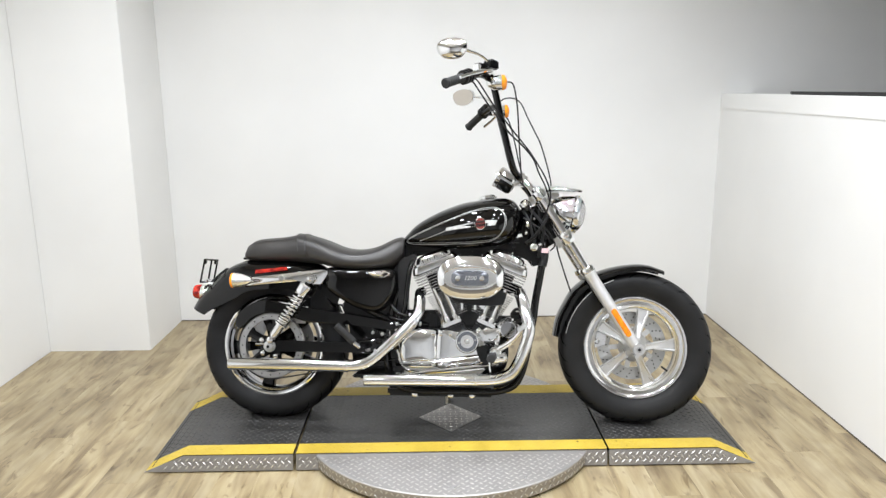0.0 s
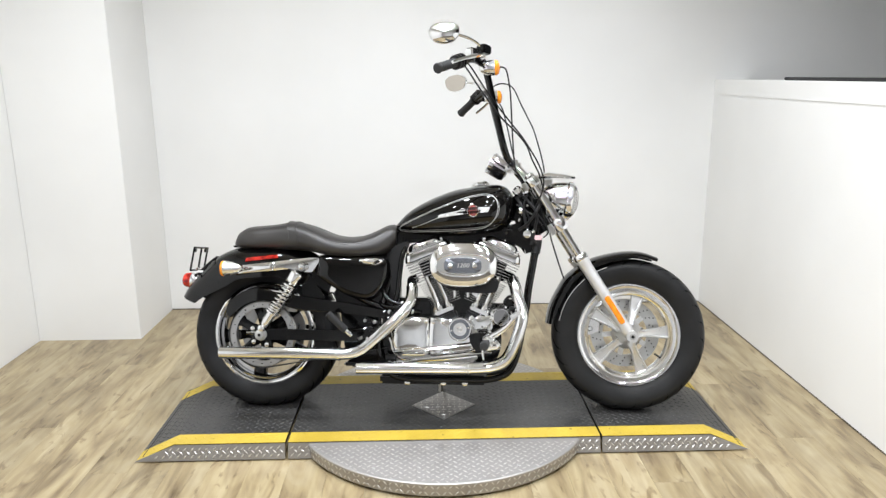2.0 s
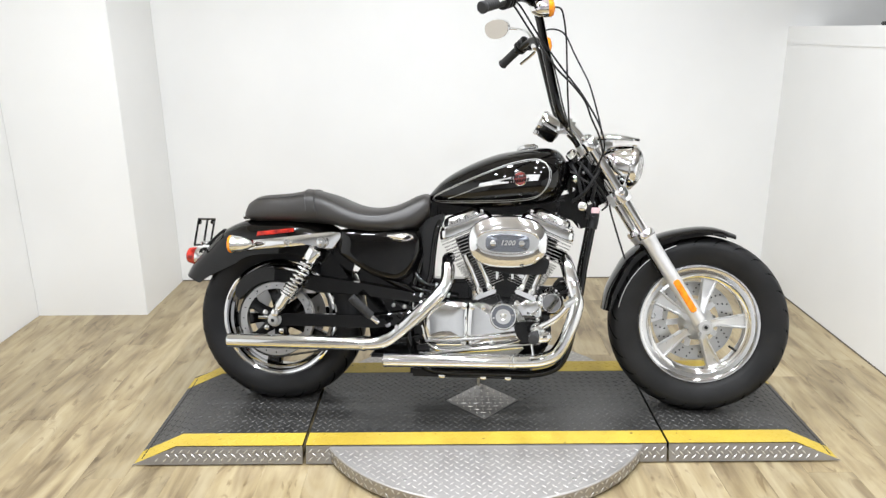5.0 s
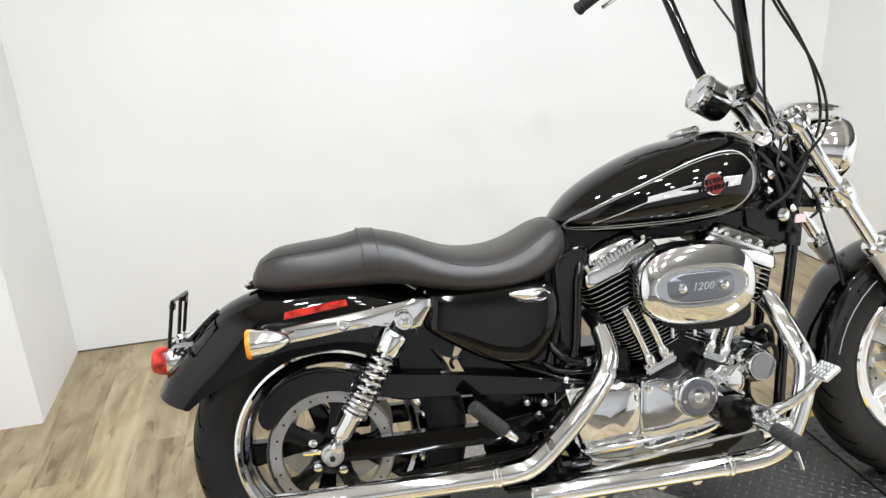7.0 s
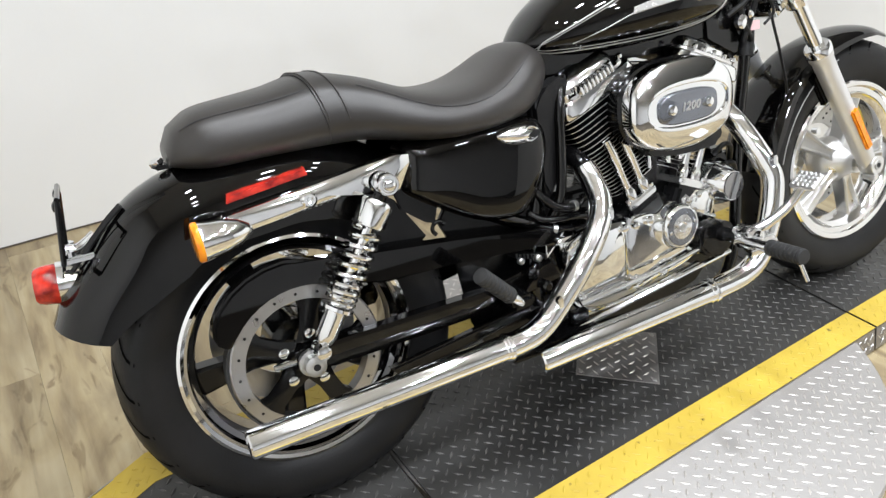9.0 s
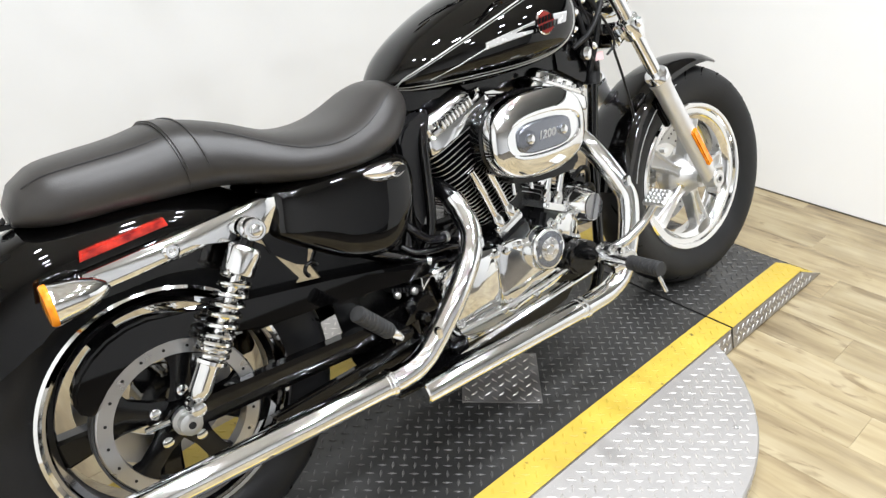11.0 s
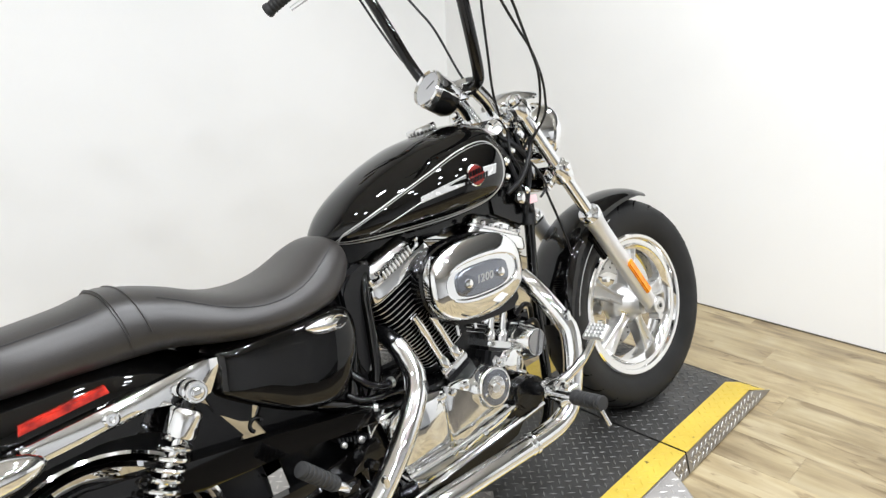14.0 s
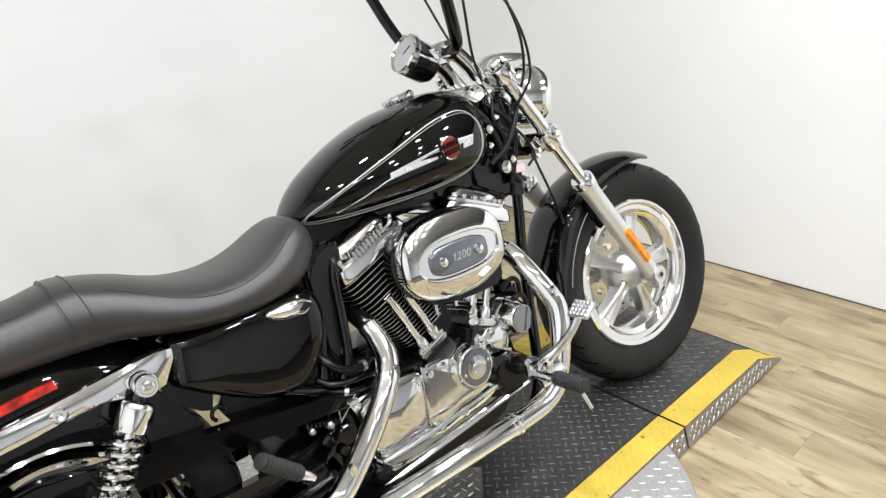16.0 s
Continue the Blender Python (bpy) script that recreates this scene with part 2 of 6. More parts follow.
def bridge(bm, rings, caps=True, closed=True, loop=False):
    """Skin rows of points; rows are closed rings if closed; loop joins the last row to the first."""
    rows = [[bm.verts.new(p) for p in ring] for ring in rings]
    n = len(rows[0])
    pairs = list(zip(rows, rows[1:])) + ([(rows[-1], rows[0])] if loop else [])
    for a, b2 in pairs:
        for i in range(n if closed else n - 1):
            j = (i + 1) % n
            bm.faces.new((a[i], a[j], b2[j], b2[i]))
    if caps and closed and not loop:
        bm.faces.new(rows[0][::-1])
        bm.faces.new(rows[-1])
    return bm


def spline(pts, steps=6):
    """Catmull-Rom through the points."""
    p = [Vector(q) for q in pts]
    p = [2 * p[0] - p[1]] + p + [2 * p[-1] - p[-2]]
    out = []
    for i in range(1, len(p) - 2):
        for k in range(steps):
            u = k / steps
            a, b2, c, d = p[i - 1], p[i], p[i + 1], p[i + 2]
            out.append(0.5 * ((2 * b2) + (c - a) * u + (2 * a - 5 * b2 + 4 * c - d) * u * u + (3 * b2 - a - 3 * c + d) * u ** 3))
    out.append(p[-2])
    return out


def add_tube(bm, pts, r, n=10, caps=True, loop=False):
    pts = [Vector(p) for p in pts]
    radii = list(r) if isinstance(r, (list, tuple)) else [r] * len(pts)
    tang = []
    for i in range(len(pts)):
        a = pts[i - 1] if i or loop else pts[0]
        c = pts[(i + 1) % len(pts)] if i + 1 < len(pts) or loop else pts[-1]
        tang.append((c - a).normalized())
    side = tang[0].orthogonal().normalized()
    rings = []
    for p, d, rad in zip(pts, tang, radii):
        side = (side - d * side.dot(d)).normalized()
        up = d.cross(side)
        rings.append([p + rad * (math.cos(2 * math.pi * k / n) * side + math.sin(2 * math.pi * k / n) * up) for k in range(n)])
    return bridge(bm, rings, caps, True, loop)


def tube(pts, r, n=10, caps=True):
    return add_tube(bmesh.new(), pts, r, n, caps)


def add_lathe(bm, profile, at, axis, n=32, closed=False, caps=True):
    """Turn (radius, along) pairs round an axis through at."""
    axis = Vector(axis).normalized()
    u = axis.orthogonal().normalized()
    w = axis.cross(u)
    at = Vector(at)
    rings = []
    for r, h in profile:
        rings.append([at + axis * h + max(r, 1e-4) * (math.cos(2 * math.pi * k / n) * u + math.sin(2 * math.pi * k / n) * w) for k in range(n)])
    return bridge(bm, rings, caps and not closed, True, closed)


def lathe(profile, at, axis, n=32, closed=False, caps=True):
    return add_lathe(bmesh.new(), profile, at, axis, n, closed, caps)


def add_plate(bm, poly, y0, y1, bevel=0.0):
    """A flat piece: an outline in x and z, from y0 to y1."""
    a = [bm.verts.new((x, y0, z)) for x, z in poly]
    c = [bm.verts.new((x, y1, z)) for x, z in poly]
    fs = [bm.faces.new(a), bm.faces.new(c[::-1])]
    for i in range(len(poly)):
        j = (i + 1) % len(poly)
        fs.append(bm.faces.new((a[i], c[i], c[j], a[j])))
    if bevel:
        bmesh.ops.bevel(bm, geom=list({e for f in fs[:2] for e in f.edges}), offset=bevel, segments=2, affect="EDGES", clamp_overlap=True)
    return bm


def plate(poly, y0, y1, bevel=0.0):
    return add_plate(bmesh.new(), poly, y0, y1, bevel)


def pillow(poly, y0, y1, bulge=0.006, edge=0.008):
    """A cast cover: an outline in x and z, rounded at the rim and gently domed towards -y."""
    cx, cz = sum(p[0] for p in poly) / len(poly), sum(p[1] for p in poly) / len(poly)
    size = max(math.hypot(x - cx, z - cz) for x, z in poly)
    rows = [(1.0, y0), (1.0, y1 + edge), (1 - edge * 0.3 / size, y1 + edge * 0.35), (1 - edge * 1.0 / size, y1)]
    for k in range(1, 7):
        u = k / 6
        rows.append(((1 - edge / size) * (1 - u * 0.98), y1 - bulge * (1 - (1 - u) ** 2)))
    return bridge(bmesh.new(), [[(cx + (x - cx) * s, y, cz + (z - cz) * s) for x, z in poly] for s, y in rows])


def closed_curve2(pts, steps=5):
    q = [Vector((x, 0, z)) for x, z in pts]
    n, out = len(q), []
    for i in range(n):
        a, b2, c, d = q[i - 1], q[i], q[(i + 1) % n], q[(i + 2) % n]
        for k in range(steps):
            u = k / steps
            v = 0.5 * ((2 * b2) + (c - a) * u + (2 * a - 5 * b2 + 4 * c - d) * u * u + (3 * b2 - a - 3 * c + d) * u ** 3)
            out.append((v.x, v.z))
    return out


def oval(cx, cz, ax, az, n=40, power=2.6):
    out = []
    for k in range(n):
        a = 2 * math.pi * k / n
        c, s = math.cos(a), math.sin(a)
        out.append((cx + ax * math.copysign(abs(c) ** (2 / power), c), cz + az * math.copysign(abs(s) ** (2 / power), s)))
    return out


def hermite(x, table):
    if x <= table[0][0]:
        return table[0][1]
    if x >= table[-1][0]:
        return table[-1][1]
    k = max(i for i in range(len(table) - 1) if table[i][0] <= x)

    def slope(i):
        a, c = table[max(i - 1, 0)], table[min(i + 1, len(table) - 1)]
        return (c[1] - a[1]) / (c[0] - a[0])

    (x0, v0), (x1, v1) = table[k], table[k + 1]
    w = x1 - x0
    u = (x - x0) / w
    return (2 * u ** 3 - 3 * u * u + 1) * v0 + (u ** 3 - 2 * u * u + u) * w * slope(k) + (3 * u * u - 2 * u ** 3) * v1 + (u ** 3 - u * u) * w * slope(k + 1)


def interp(x, table):
    """A fair curve through the table, eased over a short stretch so that gloss runs smoothly along it."""
    h = max(0.0, min(0.045 * (table[-1][0] - table[0][0]), x - table[0][0], table[-1][0] - x))
    return sum(w * hermite(x + h * d, table) for d, w in ((-1, 1), (-0.5, 2), (0, 2), (0.5, 2), (1, 1))) / 8


# ---- the room ----
floor = tagged(new("floor", finish("floor", box((WALL_LEFT - 0.1, WALL_FRONT, -0.12), (WALL_RIGHT, FLOOR_BACK + 0.1, -0.004)), JOINT)), "light oak vinyl plank floor of the showroom", "floor", kind="structure")
thing("wall_back", box((WALL_LEFT - 0.2, FLOOR_BACK, -0.1), (6.0, FLOOR_BACK + 0.15, CEILING)), WALL, "plain white painted back wall of the showroom", "wall", kind="structure")
thing("wall_left", box((WALL_LEFT - 0.15, BOOTH, -0.1), (WALL_LEFT, FLOOR_BACK, CEILING)), WALL, "plain white painted side wall", "wall", kind="structure")
thing("wall_pilaster", box((WALL_LEFT, 1.075, -0.05), (-1.682, FLOOR_BACK, CEILING), 0.004), WALL, "white boxed-out pilaster in the wall corner", "wall", kind="structure")
thing("wall_right", box((WALL_RIGHT, BOOTH, -0.1), (WALL_RIGHT + 0.16, FLOOR_BACK, 1.318)), WALL, "white painted half-height partition wall", "wall", kind="structure")
thing("ledge_cap", box((WALL_RIGHT - 0.003, BOOTH, 1.318), (WALL_RIGHT + 0.19, FLOOR_BACK, 1.408), 0.002), WALL, "white flat ledge board capping the partition wall", "ledge", kind="structure")
thing("ledge_strip", box((WALL_RIGHT + 0.03, BOOTH + 0.1, 1.408), (WALL_RIGHT + 0.07, 0.82, 1.424), 0.004), BLACK_MATT, "thin black strip lying along the white ledge", "strip")
# unseen dark wall and floor, added so that little light returns over the partition
thing("wall_far", box((5.0, WALL_FRONT, -0.1), (5.15, FLOOR_BACK, CEILING)), FAR_DIM, "unseen near-black wall added to keep the space beyond the partition dim", "wall", kind="structure")
thing("floor_far", box((WALL_RIGHT + 0.16, WALL_FRONT, -0.12), (5.0, FLOOR_BACK, 0.0)), FAR_DIM, "unseen near-black floor added to keep the space beyond the partition dim", "floor", kind="structure")
# walls and brown floor out of view, added for the chrome to reflect
thing("wall_front", box((-6.15, WALL_FRONT - 0.15, -0.1), (5.15, WALL_FRONT, CEILING)), DARK_WALL, "plain pale grey wall closing the showroom", "wall", kind="structure")
thing("wall_side", box((-6.15, WALL_FRONT, -0.1), (-6.0, BOOTH, CEILING)), DARK_WALL, "plain pale grey side wall of the showroom", "wall", kind="structure")
thing("wall_return", box((-6.0, BOOTH, -0.1), (WALL_LEFT - 0.15, BOOTH + 0.15, CEILING)), DARK_WALL, "plain pale grey wall beside the display bay", "wall", kind="structure")
thing("floor_side", box((-6.0, WALL_FRONT, -0.12), (WALL_LEFT - 0.1, BOOTH, 0.0)), UNSEEN_FLOOR, "unseen dark brown floor added to close the showroom", "floor", kind="structure")
thing("ceiling", box((WALL_LEFT - 0.15, BOOTH, CEILING), (5.15, FLOOR_BACK + 0.15, CEILING + 0.1)), CEIL, "plain off-white ceiling over the display bay", "ceiling", kind="structure")
thing("ceiling_front", box((-6.15, WALL_FRONT - 0.15, CEILING), (5.15, BOOTH, CEILING + 0.1)), CEIL, "plain off-white showroom ceiling", "ceiling", kind="structure")
for x, y in LAMPS:
    d = empty("downlight", pose(x, y, CEILING), "small round recessed ceiling downlight, lit", "downlight", "ceiling downlights")
    part("trim_ring", lathe([(0.055, -0.001), (0.075, -0.001), (0.075, -0.008), (0.06, -0.014), (0.055, -0.012)], (0, 0, 0), (0, 0, 1), 20, True), CEIL, d)


# thin dark strip, added for the shadow line where the planks meet the walls
for nm, lo, hi in (("shadow_strip_right", (WALL_RIGHT - 0.004, -2.2, 0.0), (WALL_RIGHT, FLOOR_BACK - 0.004, 0.0045)),
                   ("shadow_strip_back", (-1.682, FLOOR_BACK - 0.004, 0.0), (WALL_RIGHT, FLOOR_BACK, 0.005))):
    thing(nm, box(lo, hi), SHADOW_GAP, "thin dark strip standing for the shadow gap along the wall foot", "trim", kind="structure")


# ---- display platform ----
TOP, FRONT, BACK, KNEE, TIP, SEAM, EDGE = 0.068, -0.302, 0.345, 1.045, 1.195, 0.612, 0.018


def lug_verts(vs, fs, m, length=0.0225, width=0.0062, high=0.0015):
    i = len(vs)
    for p in ((-length / 2, 0, 0), (0, -width / 2, 0), (length / 2, 0, 0), (0, width / 2, 0), (-length * 0.22, 0, high), (length * 0.22, 0, high)):
        vs.append(m @ Vector(p))
    for f in ((0, 1, 4), (1, 5, 4), (1, 2, 5), (2, 3, 5), (3, 4, 5), (3, 0, 4)):
        fs.append([i + k for k in f])


def lug_mesh(name, spots, mat, high=0.0018):
    vs, fs = [], []
    for m in spots:
        lug_verts(vs, fs, m, high=high)
    me = bpy.data.meshes.new(name)
    me.from_pydata([tuple(v) for v in vs], [], fs)
    me.materials.append(mat)
    return me


def lug_grid(x0, x1, y0, y1, step=0.0235):
    """Lugs set crosswise in turn, each one's end facing its neighbour's flank, the rows at 45 degrees."""
    out, cx, cy = [], (x0 + x1) / 2, (y0 + y1) / 2
    n = int(math.hypot(x1 - x0, y1 - y0) / step / 2) + 2
    for a in range(-n, n + 1):
        for c in range(-n, n + 1):
            x, y = cx + (a - c) * step * math.sqrt(0.5), cy + (a + c) * step * math.sqrt(0.5)
            if x0 + 0.004 < x < x1 - 0.004 and y0 + 0.004 < y < y1 - 0.004:
                out.append((x, y, 45 if (a + c) % 2 else -45))
    return out


def deck_z(x):
    return TOP if abs(x) < KNEE else TOP * (TIP - abs(x)) / (TIP - KNEE)


def deck_pose(x, y, turn):
    tilt = 0 if abs(x) < KNEE else math.degrees(math.atan2(TOP, TIP - KNEE)) * (1 if x > 0 else -1)
    return pose(x, y, deck_z(x) + 0.0005, 0, tilt, 0) @ pose(0, 0, 0, 0, 0, turn)


def deck_strip(xs, y0, y1, lift, thick):
    bm = bmesh.new()
    rows = []
    for x in xs:
        z = deck_z(x) + lift
        rows.append([(x, y0, z), (x, y1, z), (x, y1, max(z - thick, 0.001)), (x, y0, max(z - thick, 0.001))])
    return bridge(bm, rows)


def platform_section(name, xs, label):
    base = empty(name, pose(0, 0, 0), label, "vehicle ramp" if "ramp" in name else "platform", "display platform sections")
    low, high = min(xs), max(xs)
    part("deck", deck_strip(xs, FRONT + EDGE + 0.001, BACK - 0.002, 0.0, 0.004), DECK_BLACK, base, "black coated tread-plate deck")
    for nm, y in (("front_skirt", FRONT), ("rear_skirt", BACK - 0.003)):
        poly = [(low, 0.006), (high, 0.006)] + [(x, max(deck_z(x) - 0.004, 0.007)) for x in reversed(xs)]
        skirt = plate(poly, y, y + 0.003)
        if y < 0:
            for v in skirt.verts:
                v.co.y += EDGE * v.co.z / TOP
        part(nm, skirt, SKIRT, base, "bare aluminium tread-plate skirt")
    part("side_rail", box((low + 0.02, FRONT + 0.03, 0.002), (high - 0.02, BACK - 0.03, 0.012)), BLACK_MATT, base)
    for y0, y1 in ((FRONT + EDGE - 0.001, FRONT + 0.094), (BACK - 0.09, BACK)):
        part("yellow_stripe", deck_strip(xs, y0, y1, 0.0012, 0.0016), YELLOW, base, "worn yellow safety-paint stripe")
    grid = [g for g in lug_grid(low, high, FRONT + 0.006, BACK)]
    dark = [deck_pose(*g) for g in grid if FRONT + 0.103 < g[1] < BACK - 0.099]
    yel = [pose(0, 0, 0.0012) @ deck_pose(*g) for g in grid if FRONT + EDGE + 0.007 < g[1] < FRONT + 0.085 or BACK - 0.081 < g[1] < BACK - 0.009]
    tagged(shared("deck_tread", lug_mesh("deck_tread", dark, DECK_LUG), base), "raised diamond tread lugs", kind="stuff")
    tagged(shared("stripe_tread", lug_mesh("stripe_tread", yel, YELLOW, 0.0011), base), "yellow painted tread lugs", kind="stuff")
    spots = []
    for x, z, turn in lug_grid(low, high, 0.003, 0.066, 0.0195):
        if z < deck_z(x) - 0.010:
            spots.append(pose(x, FRONT + EDGE * z / TOP - 0.0005, z, 90 - math.degrees(math.atan2(EDGE, TOP)), 0, 0) @ pose(0, 0, 0, 0, 0, turn))
    tagged(shared("skirt_tread", lug_mesh("skirt_tread", spots, SKIRT_LUG), base), "raised bright tread lugs", kind="stuff")
    return base


platform_section("ramp_section", [-TIP, -KNEE, -SEAM - 0.007], "black tread-plate ramp with yellow edges on the floor")
platform_section("platform_section", [-SEAM + 0.005, 0, SEAM - 0.003], "black tread-plate platform deck with yellow edges")
platform_section("ramp_section", [SEAM + 0.005, KNEE, TIP], "black tread-plate ramp with yellow edges on the floor")

# the round turntable plate under the middle section
DISC_R, DISC_Y = 0.612, 0.020
disc = empty("turntable", pose(0, DISC_Y, 0), "round bare aluminium tread-plate turntable under the platform", "turntable")
part("turntable_top", lathe([(0.001, 0.0605), (DISC_R - 0.004, 0.0605), (DISC_R, 0.057), (DISC_R, 0.050), (0.001, 0.050)], (0, 0, 0), (0, 0, 1), 96), PLATE, disc)
part("turntable_rim", lathe([(DISC_R - 0.001, 0.058), (DISC_R - 0.001, 0.012), (DISC_R - 0.02, 0.012), (DISC_R - 0.02, 0.05)], (0, 0, 0), (0, 0, 1), 96, True), SKIRT, disc)
part("turntable_base", lathe([(0.5, 0.014), (0.575, 0.014), (0.575, 0.0), (0.5, 0.0)], (0, 0, 0), (0, 0, 1), 64, True), BLACK_MATT, disc)
spots = []
for x, y, turn in lug_grid(-0.62, 0.62, -0.62, 0.62):
    if math.hypot(x, y) < DISC_R - 0.012 and not FRONT - 0.004 < y + DISC_Y < BACK + 0.004:
        spots.append(pose(x, y, 0.0607, 0, 0, turn))
tagged(shared("top_tread", lug_mesh("top_tread", spots, PLATE_LUG, 0.0009), disc), "raised bright tread lugs", kind="stuff")
spots = []
count = int(2 * math.pi * DISC_R / 0.0215)
for k in range(count):
    a = 2 * math.pi * k / count
    for row, z in enumerate((0.022, 0.046)):
        spots.append(pose(0, 0, z, 0, 0, math.degrees(a)) @ pose(DISC_R - 0.0012, 0, 0, 90, 0, 90) @ pose(0, 0, 0, 0, 0, 45 if (k + row) % 2 else -45))
tagged(shared("rim_tread", lug_mesh("rim_tread", spots, SKIRT_LUG), disc), "raised bright tread lugs", kind="stuff")
for a in (-150, -118, -90, -62, -30, 62, 118):
    part("disc_bolt", lathe([(0.006, 0.0606), (0.006, 0.0626), (0.003, 0.0636)], ((DISC_R - 0.05) * math.cos(radians(a)), (DISC_R - 0.05) * math.sin(radians(a)), 0), (0, 0, 1), 10), SATIN, disc)

# the square insert set cornerwise in the deck
insert = empty("diamond_insert", pose(0.003, 0.014, TOP, 0, 0, 45), "square bare aluminium tread-plate insert set cornerwise in the deck", "metal plate")
part("insert_plate", box((-0.096, -0.096, -0.001), (0.096, 0.096, 0.0028), 0.0008), SKIRT, insert)
tagged(shared("insert_tread", lug_mesh("insert_tread", [pose(x, y, 0.003, 0, 0, turn) for x, y, turn in lug_grid(-0.094, 0.094, -0.094, 0.094)], PLATE_LUG), insert), "raised bright tread lugs", kind="stuff")
for sx in (-1, 1):
    for sy in (-1, 1):
        part("screw", lathe([(0.005, 0.0028), (0.005, 0.0045), (0.002, 0.0052)], (sx * 0.085, sy * 0.085, 0), (0, 0, 1), 10), SATIN, insert)

# ---- the motorcycle: x forward, y to its left, z up from the tyres' contact line ----
BIKE = pose(0.007, 0.014, 0.066, 0, 0, -5.0) @ pose(0, 0, 0, -14.5, 0, 0)
bike = empty("motorcycle", BIKE, "black and chrome cruiser motorcycle leaning on its side stand", "motorcycle")
REAR, FRONT_HUB = Vector((-0.765, 0, 0.306)), Vector((0.772, 0, 0.318))


def tyre_profile(r, w):
    return [(0.208, -w * 0.30), (0.218, -w * 0.37), (0.235, -w * 0.43), (0.258, -w * 0.485), (r - 0.040, -w * 0.497), (r - 0.026, -w * 0.475), (r - 0.015, -w * 0.40), (r - 0.006, -w * 0.26), (r - 0.001, -w * 0.12), (r, 0),
            (r - 0.001, w * 0.12), (r - 0.006, w * 0.26), (r - 0.015, w * 0.40), (r - 0.026, w * 0.475), (r - 0.040, w * 0.497), (0.258, w * 0.485), (0.235, w * 0.43), (0.218, w * 0.37), (0.208, w * 0.30)]


def tread_groove(r, w, side, lean):
    """One dark slanted sipe on a tyre's shoulder: a flat strip, groove shade in its colour."""
    vs, fs = [], []
    steps = (0.0, 0.2, 0.4, 0.6, 0.74, 0.86, 0.96, 1.0)
    for u in steps:
        y = side * w * (0.16 + 0.325 * u)
        rad = r - interp(abs(y) / w, [(0, 0), (0.12, 0.001), (0.26, 0.006), (0.40, 0.015), (0.475, 0.026), (0.497, 0.040)]) + 0.0007
        half = 0.0048 * (1 - 0.6 * abs(u - 0.4))
        for s in (-1, 1):
            a = lean * u + s * half / rad
            vs.append((rad * math.cos(a), y, rad * math.sin(a)))
    for j in range(len(steps) - 1):
        fs.append((2 * j, 2 * j + 1, 2 * j + 3, 2 * j + 2))
    me = bpy.data.meshes.new("tread_groove")
    me.from_pydata(vs, [], fs)
    me.materials.append(GROOVE_SHADE)
    return me


def wheel(name, at, turn, r, w, label, rubber):
    hub = new(name)
    hub.parent = bike
    hub.matrix_basis = pose(at.x, at.y, at.z, 0, 0, turn)
    tagged(hub, label)
    part("tyre", lathe(tyre_profile(r, w), (0, 0, 0), (0, 1, 0), 96, True), rubber, hub, "black treaded road tyre")
    for side in (-1, 1):
        me = tread_groove(r, w, side, 0.22)
        for k in range(26):
            shared("tread_groove", me, hub, Matrix.Rotation(2 * math.pi * (k + (0.5 if side > 0 else 0)) / 26, 4, "Y"))
    return hub


def rim_bm(w, r=0.216, deep=0.178):
    e = w
    return lathe([(r - 0.004, -e), (r, -e + 0.004), (r - 0.002, -e + 0.010), (deep + 0.010, -e * 0.35), (deep + 0.010, e * 0.35), (r - 0.002, e - 0.010), (r, e - 0.004), (r - 0.004, e),
                  (r - 0.012, e - 0.001), (r - 0.016, e - 0.012), (r - 0.026, e - 0.016), (r - 0.030, e - 0.026), (deep, e * 0.3), (deep, -e * 0.3),
                  (r - 0.030, -e + 0.026), (r - 0.026, -e + 0.016), (r - 0.016, -e + 0.012), (r - 0.012, -e + 0.001)], (0, 0, 0), (0, 1, 0), 96, True)


# front wheel: polished rim, five wide cast spokes, disc on the left
fw = wheel("front_wheel", FRONT_HUB, -2.3, 0.318, 0.130, "front wheel with polished cast rim", RUBBER)
e = 0.052
part("rim", lathe([(0.210, -e), (0.2145, -e + 0.004), (0.212, -e + 0.010), (0.176, -e * 0.35), (0.176, e * 0.35), (0.212, e - 0.010), (0.2145, e - 0.004), (0.210, e),
                   (0.200, e - 0.002), (0.196, e - 0.010), (0.184, e - 0.014), (0.166, e * 0.45), (0.163, e * 0.2), (0.163, -e * 0.3), (0.167, -e * 0.50), (0.181, -e + 0.017),
                   (0.1835, -e + 0.012), (0.1955, -e + 0.010), (0.198, -e + 0.003), (0.203, -e + 0.0005)], (0, 0, 0), (0, 1, 0), 112, True), RIM, fw, "mirror-polished stepped alloy rim")
part("hub", lathe([(0.012, -0.078), (0.026, -0.078), (0.028, -0.062), (0.036, -0.050), (0.046, -0.034), (0.060, -0.016), (0.064, 0.005), (0.058, 0.035), (0.034, 0.06), (0.012, 0.06)], (0, 0, 0), (0, 1, 0), 40), ALLOY, fw, "satin cast-alloy hub")
